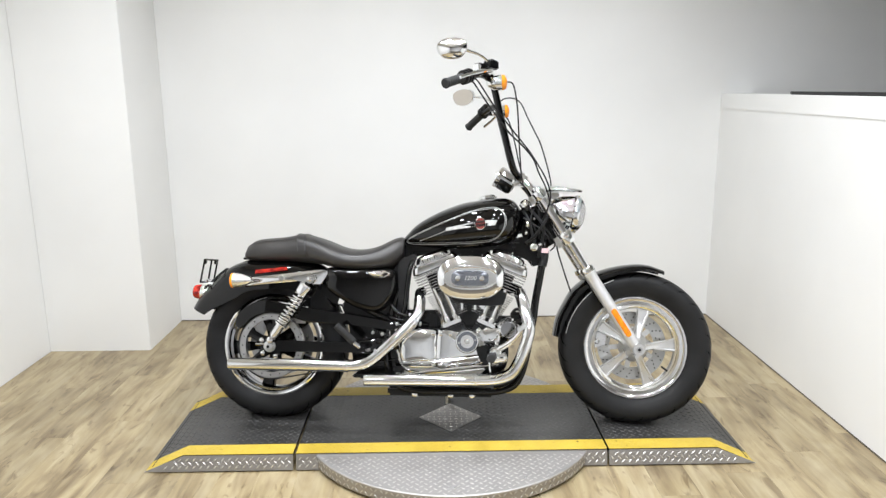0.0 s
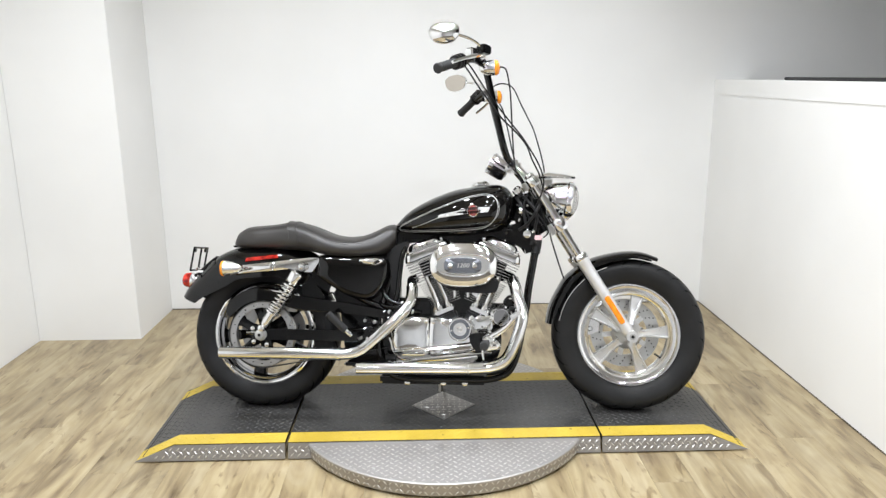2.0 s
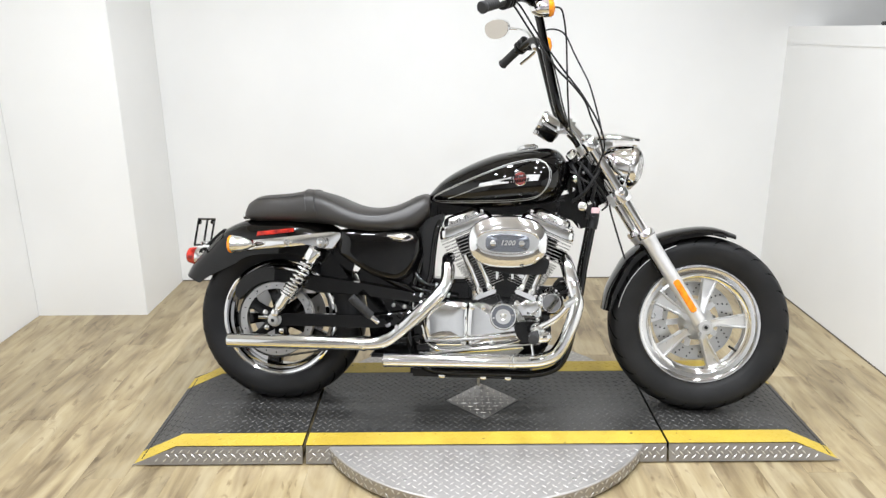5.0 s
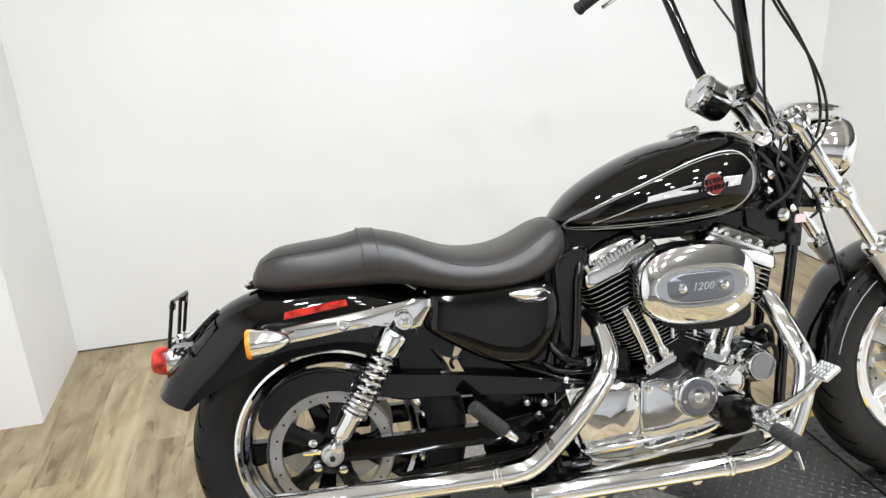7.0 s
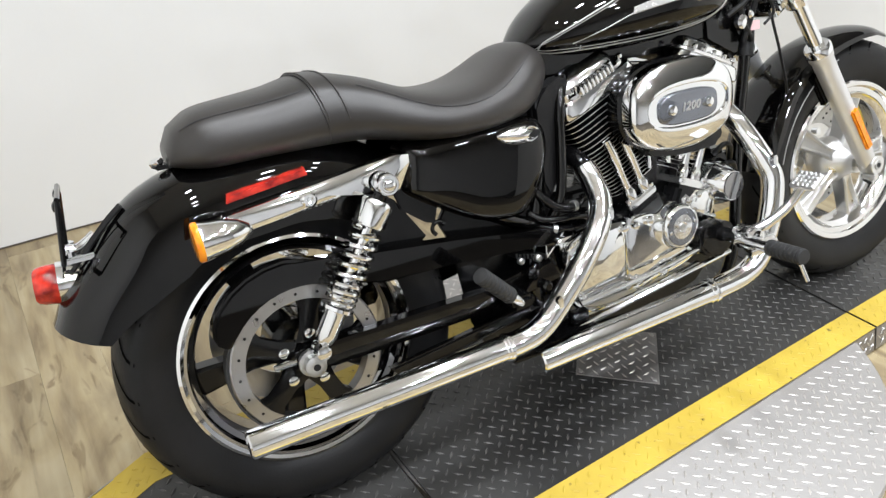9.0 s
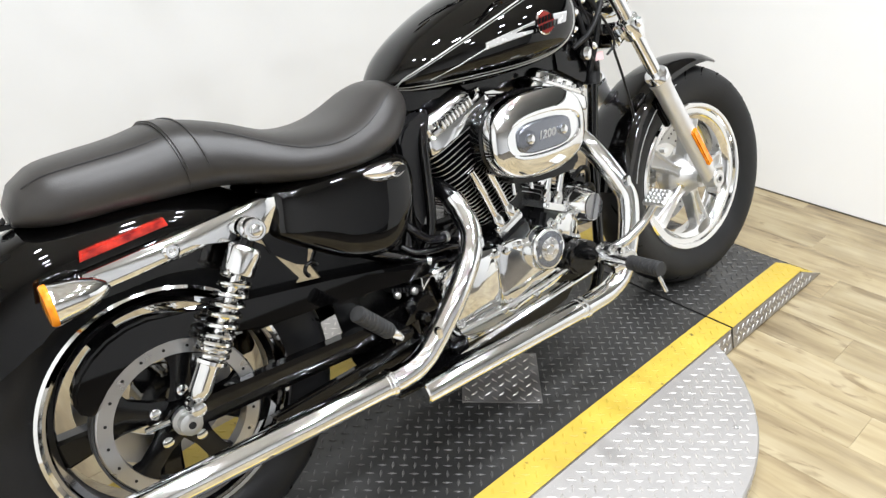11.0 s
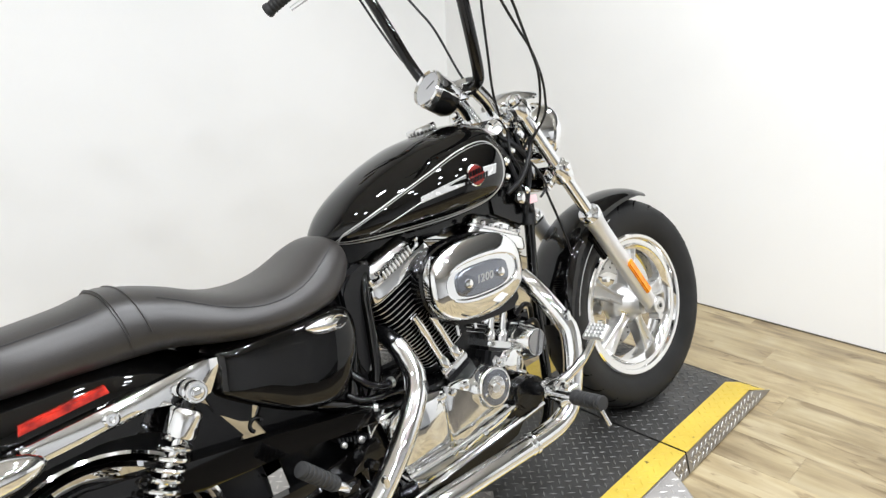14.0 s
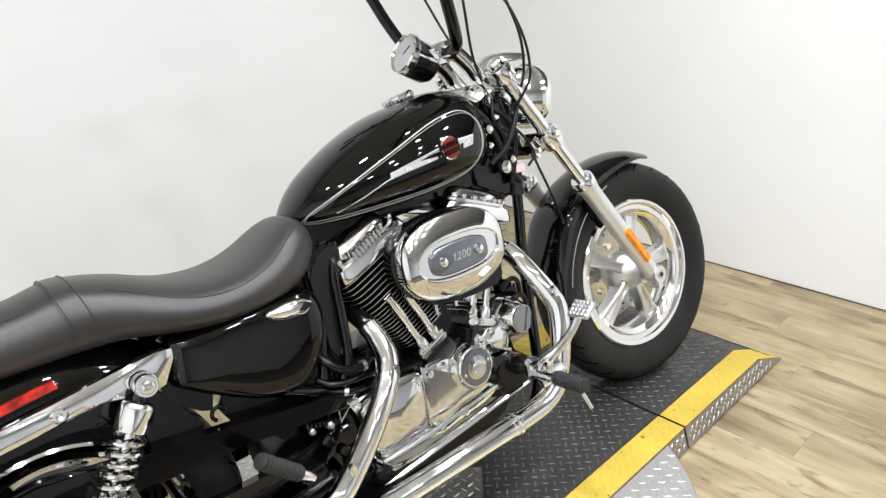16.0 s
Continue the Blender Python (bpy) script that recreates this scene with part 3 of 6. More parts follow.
for k in range(5):
    a = radians(72 * k - 4)
    bm = bmesh.new()
    rows = []
    for d, half, y0, y1, sink in ((0.030, 0.020, -0.036, 0.020, 0.001), (0.058, 0.0150, -0.034, 0.014, 0.002), (0.074, 0.0148, -0.033, 0.012, 0.008), (0.100, 0.0182, -0.031, 0.010, 0.012), (0.132, 0.0225, -0.029, 0.010, 0.013), (0.170, 0.0278, -0.027, 0.010, 0.013)):
        w = half - 0.0065
        rows.append([(d, y0 + 0.005, -half), (d, y0, -half + 0.003), (d, y0, -w), (d, y0 + sink, -w + 0.003), (d, y0 + sink, w - 0.003), (d, y0, w), (d, y0, half - 0.003), (d, y0 + 0.005, half), (d, y1, half * 0.9), (d, y1, -half * 0.9)])
    bridge(bm, rows)
    bmesh.ops.rotate(bm, verts=bm.verts, cent=(0, 0, 0), matrix=Matrix.Rotation(a, 3, "Y"))
    part("spoke", bm, ALLOY, fw, angle=0.5)
part("brake_disc", lathe([(0.094, 0.058), (0.146, 0.058), (0.146, 0.064), (0.094, 0.064)], (0, 0, 0), (0, 1, 0), 64, True), SATIN, fw, "drilled steel brake disc")
for k in range(5):
    a = radians(72 * k + 30)
    bm = box((0.040, 0.057, -0.011), (0.100, 0.063, 0.011), 0.002)
    bmesh.ops.rotate(bm, verts=bm.verts, cent=(0, 0, 0), matrix=Matrix.Rotation(a, 3, "Y"))
    part("disc_carrier", bm, ALLOY, fw)
# black dots on the disc face, standing for the shade in drilled holes
for rr, turn in ((0.108, 0.0), (0.122, 0.07), (0.136, 0.14)):
    hole = finish("disc_hole_dark", lathe([(0.0032, 0.0565), (0.0032, 0.0578)], (rr, 0, 0), (0, 1, 0), 8), BLACK_MATT)
    for k in range(20):
        shared("disc_hole_dark", hole, fw, Matrix.Rotation(2 * math.pi * k / 20 + turn, 4, "Y"))
for k in range(5):
    a = radians(72 * k + 12)
    part("disc_bolt", lathe([(0.009, 0.05), (0.009, 0.068), (0.005, 0.070)], (0.072 * math.cos(a), 0, 0.072 * math.sin(a)), (0, 1, 0), 10), CHROME, fw)
bm = plate([(-0.192, 0.000), (-0.184, 0.088), (-0.128, 0.094), (-0.108, 0.060), (-0.112, 0.004), (-0.150, -0.012)], 0.040, 0.105, 0.012)
part("front_caliper", bm, POLISHED, fw, "polished brake caliper")
for z in (0.016, 0.066):
    part("caliper_bolt", lathe([(0.012, 0.042), (0.012, 0.034), (0.007, 0.030)], (-0.150, 0, z), (0, 1, 0), 12), CHROME, fw)
part("valve_stem", tube([(0.112, -0.014, -0.080), (0.138, -0.018, -0.098)], 0.0042, 8), BLACK_MATT, fw)

# rear wheel: chrome-lipped rim, black spokes, belt pulley on the right
rw = wheel("rear_wheel", REAR, 0, 0.316, 0.156, "rear wheel with polished rim and black spokes", REAR_RUBBER)
part("rim", rim_bm(0.058, 0.213, 0.182), RIM_REFLECTING_DARK, rw, "chrome rim barrel with its dark reflections put into the colour")
for y in (-1, 1):
    part("rim_lip", lathe([(0.206, y * 0.054), (0.2065, y * 0.060), (0.213, y * 0.0625), (0.2185, y * 0.060), (0.2185, y * 0.052), (0.213, y * 0.050)], (0, 0, 0), (0, 1, 0), 96, True), CHROME, rw, "chrome rim lip")
for k in range(5):
    a = radians(72 * k + 30)
    bm = bmesh.new()
    rows = []
    for d, half, y0, y1 in ((0.03, 0.024, -0.028, 0.03), (0.09, 0.017, -0.024, 0.014), (0.188, 0.028, -0.02, 0.014)):
        rows.append([(d, y0 + 0.006, -half), (d, y0, -half + 0.006), (d, y0, half - 0.006), (d, y0 + 0.006, half), (d, y1, half), (d, y1, -half)])
    bridge(bm, rows)
    bmesh.ops.rotate(bm, verts=bm.verts, cent=(0, 0, 0), matrix=Matrix.Rotation(a, 3, "Y"))
    part("spoke", bm, BLACK_METAL, rw, "black cast spoke")
part("hub", lathe([(0.012, -0.10), (0.030, -0.10), (0.034, -0.085), (0.034, -0.05), (0.052, -0.03), (0.052, 0.04), (0.03, 0.06), (0.012, 0.06)], (0, 0, 0), (0, 1, 0), 32), BLACK_METAL, rw, "black cast hub")
pulley = part("pulley", lathe([(0.112, -0.104), (0.136, -0.104), (0.139, -0.101), (0.139, -0.074), (0.112, -0.078)], (0, 0, 0), (0, 1, 0), 80, True), ROTOR, rw, "satin silver toothed belt pulley ring")
# black dots on the pulley, in place of dark holes
hole = finish("pulley_hole_dark", lathe([(0.0028, -0.1045), (0.0028, -0.1052)], (0.124, 0, 0), (0, 1, 0), 8), BLACK_MATT)
for k in range(20):
    shared("pulley_hole_dark", hole, rw, Matrix.Rotation(2 * math.pi * k / 20, 4, "Y"))
for k in range(5):
    a = radians(72 * k + 66)
    bm = bmesh.new()
    bridge(bm, [[(d, -0.100, -h), (d, -0.103, 0), (d, -0.100, h), (d, -0.086, h), (d, -0.086, -h)] for d, h in ((0.03, 0.024), (0.06, 0.017), (0.095, 0.017), (0.117, 0.030))])
    bmesh.ops.rotate(bm, verts=bm.verts, cent=(0, 0, 0), matrix=Matrix.Rotation(a, 3, "Y"))
    part("pulley_spoke", bm, BLACK_METAL, rw, "black pulley spoke")
    part("pulley_bolt", lathe([(0.0095, -0.100), (0.0095, -0.107), (0.005, -0.109)], (0.048 * math.cos(a), 0, -0.048 * math.sin(a)), (0, 1, 0), 12), CHROME, rw)
part("brake_disc", lathe([(0.09, 0.060), (0.144, 0.060), (0.144, 0.066), (0.09, 0.066)], (0, 0, 0), (0, 1, 0), 64, True), ROTOR, rw, "steel brake disc")

# axles
part("rear_axle", lathe([(0.007, -0.150), (0.012, -0.150), (0.019, -0.147), (0.019, -0.130), (0.025, -0.128), (0.025, -0.118), (0.012, -0.118), (0.012, 0.14), (0.007, 0.14)], REAR, (0, 1, 0), 24), SATIN, bike, "bare steel axle end and nut")
part("front_axle", lathe([(0.006, -0.131), (0.012, -0.131), (0.013, -0.128), (0.013, 0.13), (0.006, 0.13)], FRONT_HUB, (0, 1, 0), 20), SATIN, bike)
# black dots on the axle ends, in place of shaded bores
part("axle_bore_dark", lathe([(0.0065, -0.1512), (0.0065, -0.1505)], REAR, (0, 1, 0), 12), BLACK_MATT, bike)
part("axle_bore_dark", lathe([(0.0065, -0.1322), (0.0065, -0.1312)], FRONT_HUB, (0, 1, 0), 12), BLACK_MATT, bike)

# fork legs along the raked steering line
FORK_TOP, FORK_LOW = Vector((0.367, 0, 0.949)), Vector((0.767, 0, 0.319))
FDIR = (FORK_LOW - FORK_TOP).normalized()
FLEN = (FORK_LOW - FORK_TOP).length


def on_fork(d, y=0.0, ahead=0.0):
    return FORK_TOP + FDIR * d + Vector((0, y, 0)) + Vector((-FDIR.z, 0, FDIR.x)) * ahead


for y in (-0.105, 0.105):
    leg = part("fork_leg", lathe([(0.015, 0.0), (0.0172, 0.003), (0.0172, FLEN - 0.36)], on_fork(-0.012, y), FDIR, 24), CHROME, bike, "chrome telescopic fork tube")
    part("slider", lathe([(0.022, 0.365), (0.0285, 0.368), (0.0285, 0.388), (0.0258, 0.394), (0.0248, 0.43), (0.0240, 0.60), (0.0232, FLEN - 0.03), (0.021, FLEN + 0.004), (0.012, FLEN + 0.018)], on_fork(0, y), FDIR, 28), SLIDER, leg, "brushed alloy fork slider")
    part("seal_collar", lathe([(0.021, 0.352), (0.027, 0.352), (0.031, 0.358), (0.031, 0.374), (0.028, 0.378)], on_fork(0, y), FDIR, 24), CHROME, leg)
    s = -1 if y < 0 else 1
    part("axle_clamp", lathe([(0.014, -0.022), (0.024, -0.022), (0.026, -0.018), (0.026, 0.014), (0.022, 0.018)], FRONT_HUB + Vector((0, y + s * 0.002, 0)), (0, 1, 0), 24), ALLOY, leg)
    part("pinch_bolt", lathe([(0.009, -0.022), (0.009, 0.01), (0.006, 0.014)], FRONT_HUB + Vector((-0.010, y + s * 0.006, -0.030)), (0, 1, 0), 12), ALLOY, leg)
    m = Matrix.Translation(on_fork(0.619, y + s * 0.0245)) @ Matrix.Rotation(math.atan2(FDIR.x, FDIR.z), 4, "Y")
    part("side_reflector", box((-0.0115, -0.006, -0.064), (0.0115, 0.006, 0.064), 0.004, m), AMBER, leg, "amber plastic side reflector")
    part("fender_mount", box((-0.012, -0.008, -0.045), (0.012, 0.008, 0.045), 0.004, Matrix.Translation(on_fork(0.475, y - s * 0.026, -0.018)) @ Matrix.Rotation(math.atan2(FDIR.x, FDIR.z), 4, "Y")), BLACK_METAL, leg)
    part("clamp_bolt", lathe([(0.008, -0.006), (0.012, -0.004), (0.012, 0.010), (0.007, 0.014)], on_fork(0.195, y + s * 0.022), (0, s, 0), 12), CHROME, leg)

for nm, d, thick, mat in (("upper_triple_clamp", -0.002, 0.034, CHROME), ("lower_triple_clamp", 0.207, 0.046, CHROME)):
    bm = bmesh.new()
    m = Matrix.Translation(on_fork(d)) @ Matrix.Rotation(math.atan2(FDIR.x, FDIR.z), 4, "Y")
    add_box(bm, (-0.012, -0.10, -thick / 2), (0.064, 0.10, thick / 2), 0.017, m)
    for y in (-0.105, 0.105):
        add_lathe(bm, [(0.020, -thick / 2 - 0.004), (0.026, -thick / 2 - 0.002), (0.0285, -thick / 2 + 0.004), (0.0285, thick / 2 - 0.004), (0.026, thick / 2 + 0.002), (0.020, thick / 2 + 0.004)], on_fork(d, y), FDIR, 24)
    part(nm, bm, mat, bike, "chrome triple clamp")
for y in (-0.105, 0.105):
    part("fork_cap", lathe([(0.021, -0.034), (0.021, -0.026), (0.014, -0.040), (0.006, -0.044)][::-1], on_fork(0.0, y), FDIR, 20), CHROME, bike)
part("steering_head", tube([on_fork(0.02, 0, -0.052), on_fork(0.20, 0, -0.052)], 0.034, 20), BLACK_METAL, bike, "black steering head tube")
part("fork_shroud", box((0.338, -0.058, 0.745), (0.425, 0.058, 0.885), 0.024), BLACK_METAL, bike, "black cable guide housing")

# front fender
def fender(outline, half, skirt, hub, thick=0.004, arch=0.55):
    """A mudguard: a curved top with side skirts, along an outline in x and z round a hub."""
    pts = spline([(x, 0, z) for x, z in outline], 5)
    bm = bmesh.new()
    rings = []
    n = len(pts)
    for i, p in enumerate(pts):
        inward = (Vector(hub) - p)
        inward.y = 0
        inward.normalize()
        u = i / (n - 1)
        s = skirt(u) if callable(skirt) else skirt
        h = half(u) if callable(half) else half
        outer, inner = [], []
        for k in range(-7, 8):
            v = k / 7
            if abs(v) < 0.72:
                a = v / 0.72 * math.pi / 2 * 0.9
                y, d = h * math.sin(a) / math.sin(math.pi / 2 * 0.9), h * arch * (1 - math.cos(a))
            else:
                a = math.pi / 2 * 0.9
                y, d = math.copysign(h, v), h * arch * (1 - math.cos(a)) + (abs(v) - 0.72) / 0.28 * s
            outer.append(p + Vector((0, y, 0)) + inward * d)
            inner.append(p + Vector((0, y * (1 - thick / h), 0)) + inward * (d + thick * max(0, 1 - abs(v) / 0.9)))
        rings.append(outer + inner[::-1])
    return bridge(bm, rings)


part("front_fender", fender([(0.426, 0.363), (0.443, 0.440), (0.478, 0.512), (0.514, 0.567), (0.586, 0.621), (0.657, 0.650), (0.753, 0.668), (0.825, 0.666), (0.893, 0.644)],
     lambda u: 0.078 * (1 if u < 0.85 else 1 - 0.25 * (u - 0.85) / 0.15), lambda u: 0.004 + 0.012 * min(1, u / 0.15) * max(0.0, 1 - max(0, u - 0.6) / 0.38), FRONT_HUB, 0.004, 0.34), PAINT, bike, "gloss black front mudguard")
for y in (-0.079, 0.079):
    line = [Vector((0.772, 0, 0.318)) + Vector((-math.cos(a), 0, math.sin(a))) * 0.298 + Vector((0, y, 0)) for a in [0.2 + 0.13 * i for i in range(9)]]
    part("fender_pinstripe", tube(line, 0.0014, 6), SILVER, bike, "thin silver pinstripe")

# headlight, its visor and bracket
HL = Vector((0.493, -0.004, 0.885))
HDIR = Vector((0.985, -0.03, -0.17)).normalized()
lampo = part("headlight", lathe([(0.010, -0.090), (0.034, -0.084), (0.054, -0.066), (0.069, -0.036), (0.076, 0.0), (0.079, 0.024), (0.074, 0.024), (0.060, 0.0)], HL, HDIR, 40), CHROME, bike, "round headlight with a chrome bucket")
part("headlight_rim", lathe([(0.078, 0.016), (0.0825, 0.022), (0.083, 0.036), (0.079, 0.044), (0.074, 0.038), (0.073, 0.020)], HL, HDIR, 40, True), CHROME, lampo, "chrome trim ring")
part("reflector", lathe([(0.0735, 0.034), (0.070, 0.018), (0.058, -0.004), (0.030, -0.030), (0.004, -0.036), (0.004, -0.038), (0.032, -0.033), (0.060, -0.008), (0.0745, 0.020)], HL, HDIR, 24, False, False), CHROME, lampo, "faceted chrome reflector", angle=0.12)
part("headlight_lens", lathe([(0.0745, 0.037), (0.072, 0.046), (0.058, 0.060), (0.034, 0.070), (0.002, 0.074), (0.002, 0.071), (0.034, 0.067), (0.057, 0.057), (0.070, 0.043)], HL, HDIR, 36), GLASS, lampo, "clear domed headlight lens")
part("headlight_bulb", lathe([(0.006, -0.03), (0.012, -0.02), (0.012, 0.012), (0.004, 0.018)], HL, HDIR, 12), SATIN, lampo)
bm = bmesh.new()
rows = []
for x, z, half, t in ((0.372, 0.985, 0.034, 0.016), (0.400, 1.000, 0.054, 0.022), (0.440, 1.004, 0.066, 0.024), (0.495, 0.997, 0.058, 0.018), (0.550, 0.986, 0.022, 0.006)):
    rows.append([(x, half * math.cos(a), z - t + t * math.sin(a)) for a in [math.pi * i / 10 for i in range(11)]] + [(x, half * 0.85 * math.cos(a), z - t - 0.006) for a in [math.pi * i / 10 for i in range(10, -1, -1)]])
part("headlight_visor", bridge(bm, rows), CHROME, bike, "chrome eyebrow visor over the headlight")
part("headlight_bracket", box((0.40, -0.022, 0.945), (0.455, 0.022, 0.98), 0.008), CHROME, bike)

# risers, handlebar and instruments
part("riser_clamp", box((0.262, -0.052, 1.004), (0.318, 0.066, 1.052), 0.012, Matrix.Translation((0, 0.004, 0))), CHROME, bike, "chrome handlebar riser clamp")
for y in (-0.040, 0.052):
    part("riser", tube(spline([(0.352, y, 0.945), (0.330, y, 0.985), (0.296, y, 1.022)], 5), 0.019, 16), CHROME, bike, "chrome pull-back riser")
RBAR = [(0.287, 0.006, 1.028), (0.285, -0.04, 1.028), (0.274, -0.078, 1.036), (0.256, -0.104, 1.060), (0.236, -0.124, 1.125), (0.217, -0.140, 1.20), (0.195, -0.158, 1.29), (0.176, -0.175, 1.37), (0.162, -0.194, 1.403), (0.140, -0.224, 1.421), (0.108, -0.270, 1.417), (0.060, -0.342, 1.388), (-0.011, -0.446, 1.335)]
LBAR = [(0.287, 0.006, 1.028), (0.286, 0.05, 1.028), (0.282, 0.085, 1.034), (0.270, 0.110, 1.060), (0.249, 0.134, 1.125), (0.2315, 0.156, 1.20), (0.210, 0.182, 1.29), (0.196, 0.200, 1.35), (0.186, 0.220, 1.388), (0.168, 0.254, 1.404), (0.140, 0.302, 1.400), (0.100, 0.372, 1.384), (0.046, 0.436, 1.347)]
bar = part("handlebar", add_tube(tube(spline(RBAR[:12], 6), 0.0145, 14), spline(LBAR[:12], 6), 0.0140, 14), PAINT, bike, "tall gloss black ape-hanger handlebar")
for pts in (RBAR, LBAR):
    a, c = Vector(pts[-2]), Vector(pts[-1])
    d = (c - a).normalized()
    g0 = c - d * 0.115
    prof = [(0.012, 0.0), (0.0185, 0.001)]
    for k in range(9):
        h = 0.008 + 0.011 * k
        prof += [(0.0180, h), (0.0168, h + 0.002), (0.0168, h + 0.004), (0.0180, h + 0.006)]
    prof += [(0.0195, 0.108), (0.020, 0.114), (0.017, 0.118), (0.006, 0.119)]
    part("grip", lathe(prof, g0, d, 20), GRIP, bar, "ribbed black rubber grip")
    part("switch_housing", lathe([(0.014, -0.052), (0.022, -0.050), (0.025, -0.044), (0.025, -0.010), (0.022, -0.004), (0.014, 0.0)], g0 - d * 0.002, d, 20), BLACK_METAL, bar, "black switch housing")
    for k in (-0.046, -0.026, -0.006):
        part("housing_ring", lathe([(0.024, -0.004), (0.0285, -0.003), (0.0285, 0.003), (0.024, 0.004)], g0 + d * k, d, 20), BLACK_MATT, bar)
    for k in (-0.036, -0.022):
        part("switch_button", box((-0.006, -0.004, -0.004), (0.006, 0.004, 0.004), 0.002, Matrix.Translation(g0 + d * k + Vector((-0.015, 0.0, -0.016)))), BLACK_MATT, bar)
# brake master cylinder and levers
part("master_cylinder", box((-0.038, -0.018, -0.016), (0.038, 0.018, 0.018), 0.006, Matrix.Translation((0.122, -0.272, 1.440)) @ Matrix.Rotation(0.95, 4, "Z") @ Matrix.Rotation(-0.12, 4, "Y")), CHROME, bar, "chrome brake lever perch")
part("reservoir_cap", box((-0.026, -0.022, -0.014), (0.026, 0.022, 0.022), 0.006, Matrix.Translation((0.160, -0.236, 1.460)) @ Matrix.Rotation(0.95, 4, "Z")), BLACK_METAL, bar, "black brake fluid reservoir")
part("brake_lever", tube(spline([(0.160, -0.272, 1.430), (0.128, -0.336, 1.412), (0.082, -0.402, 1.382), (0.045, -0.452, 1.356)], 5), [0.008] * 8 + [0.0065] * 8, 8), CHROME, bar, "polished brake lever")
part("clutch_perch", box((-0.030, -0.016, -0.016), (0.030, 0.016, 0.016), 0.006, Matrix.Translation((0.168, 0.322, 1.40)) @ Matrix.Rotation(-0.95, 4, "Z")), BLACK_METAL, bar)
part("clutch_lever", tube(spline([(0.192, 0.345, 1.392), (0.165, 0.392, 1.374), (0.125, 0.445, 1.352)], 6), 0.0072, 8), CHROME, bar, "polished clutch lever")
# bar-mounted turn signals
for c, s in ((Vector((0.192, -0.236, 1.392)), -1), (Vector((0.212, 0.262, 1.386)), 1)):
    ts = part("front_turn_signal", lathe([(0.006, -0.052), (0.018, -0.044), (0.028, -0.022), (0.031, 0.0), (0.031, 0.012), (0.026, 0.014)], c, (1, -0.05, 0.05), 24), CHROME, bike, "chrome bullet turn signal")
    part("signal_lens", lathe([(0.030, 0.012), (0.031, 0.018), (0.026, 0.027), (0.012, 0.032), (0.002, 0.033)], c, (1, -0.05, 0.05), 24), AMBER, ts, "amber turn signal lens")
    part("signal_stalk", tube([c + Vector((-0.02, 0, 0.012)), c + Vector((-0.03, -s * 0.01, 0.034))], 0.008, 10), CHROME, ts)


# mirrors on curved stems
def mirror(c, stem, label):
    bm = bmesh.new()
    out = [(-0.060, 0.020), (-0.046, 0.034), (-0.012, 0.043), (0.030, 0.040), (0.056, 0.024), (0.062, 0.004), (0.052, -0.020), (0.028, -0.036), (-0.010, -0.041), (-0.044, -0.030), (-0.060, -0.006)]
    rows = []
    for k, (sc, y) in enumerate(((0.82, -0.006), (0.97, -0.005), (1.0, 0.0), (0.96, 0.009), (0.82, 0.018), (0.5, 0.026), (0.12, 0.029))):
        rows.append([(x * sc, y, z * sc) for x, z in closed_curve2(out, 4)])
    bridge(bm, rows)
    turn = Matrix.Translation(c) @ Matrix.Rotation(radians(180 if c.y < 0 else 0), 4, "Z") @ Matrix.Rotation(radians(-12 if c.y < 0 else -30), 4, "Z") @ Matrix.Rotation(radians(16 if c.y > 0 else -10), 4, "X")
    bmesh.ops.transform(bm, matrix=turn, verts=bm.verts)
    ob = part("rear_view_mirror", bm, CHROME, bike, label)
    bm = bmesh.new()
    rows = [[(x * sc, y, z * sc) for x, z in closed_curve2(out, 4)] for sc, y in ((0.93, -0.006), (0.93, -0.0075))]
    bridge(bm, rows)
    bmesh.ops.transform(bm, matrix=turn, verts=bm.verts)
    part("mirror_glass", bm, MIRROR, ob, "mirror glass with a tan reflection put into its tint")
    part("mirror_stem", tube(spline(stem, 5), 0.0055, 10), CHROME, ob)


mirror(Vector((0.006, -0.345, 1.497)), [(0.150, -0.240, 1.440), (0.146, -0.250, 1.472), (0.110, -0.285, 1.492), (0.050, -0.330, 1.500)], "chrome teardrop rear-view mirror")
mirror(Vector((0.021, 0.450, 1.499)), [(0.165, 0.318, 1.405), (0.160, 0.330, 1.440), (0.125, 0.385, 1.480), (0.070, 0.430, 1.498)], "chrome teardrop rear-view mirror")

# speedometer facing the rider
SP, SN = Vector((0.194, 0.016, 1.044)), Vector((-0.86, 0, 0.51)).normalized()
sp = part("speedometer", lathe([(0.020, -0.078), (0.038, -0.074), (0.0445, -0.064), (0.0455, -0.012), (0.0485, -0.008), (0.0485, 0.002), (0.044, 0.005), (0.042, 0.001), (0.002, 0.001)], SP, SN, 40), CHROME, bike, "chrome single-dial speedometer")
part("dial", lathe([(0.0415, 0.0012), (0.002, 0.0022)], SP, SN, 32), DIAL, sp, "pale dial face under glass")
part("dial_bezel", lathe([(0.0425, 0.003), (0.0455, 0.007), (0.048, 0.003), (0.045, 0.001)], SP, SN, 40, True), CHROME, sp)
u = Vector((0, 1, 0))
w = SN.cross(u)
part("dial_needle", box((-0.0012, -0.002, 0.0022), (0.0012, 0.026, 0.0034), 0.0, Matrix.Translation(SP) @ Matrix((u, w, SN)).transposed().to_4x4() @ Matrix.Rotation(2.2, 4, "Z")), BLACK_MATT, sp)
# black shell added for the dark reflection on the gauge's chrome underside
bm = bmesh.new()
rows = []
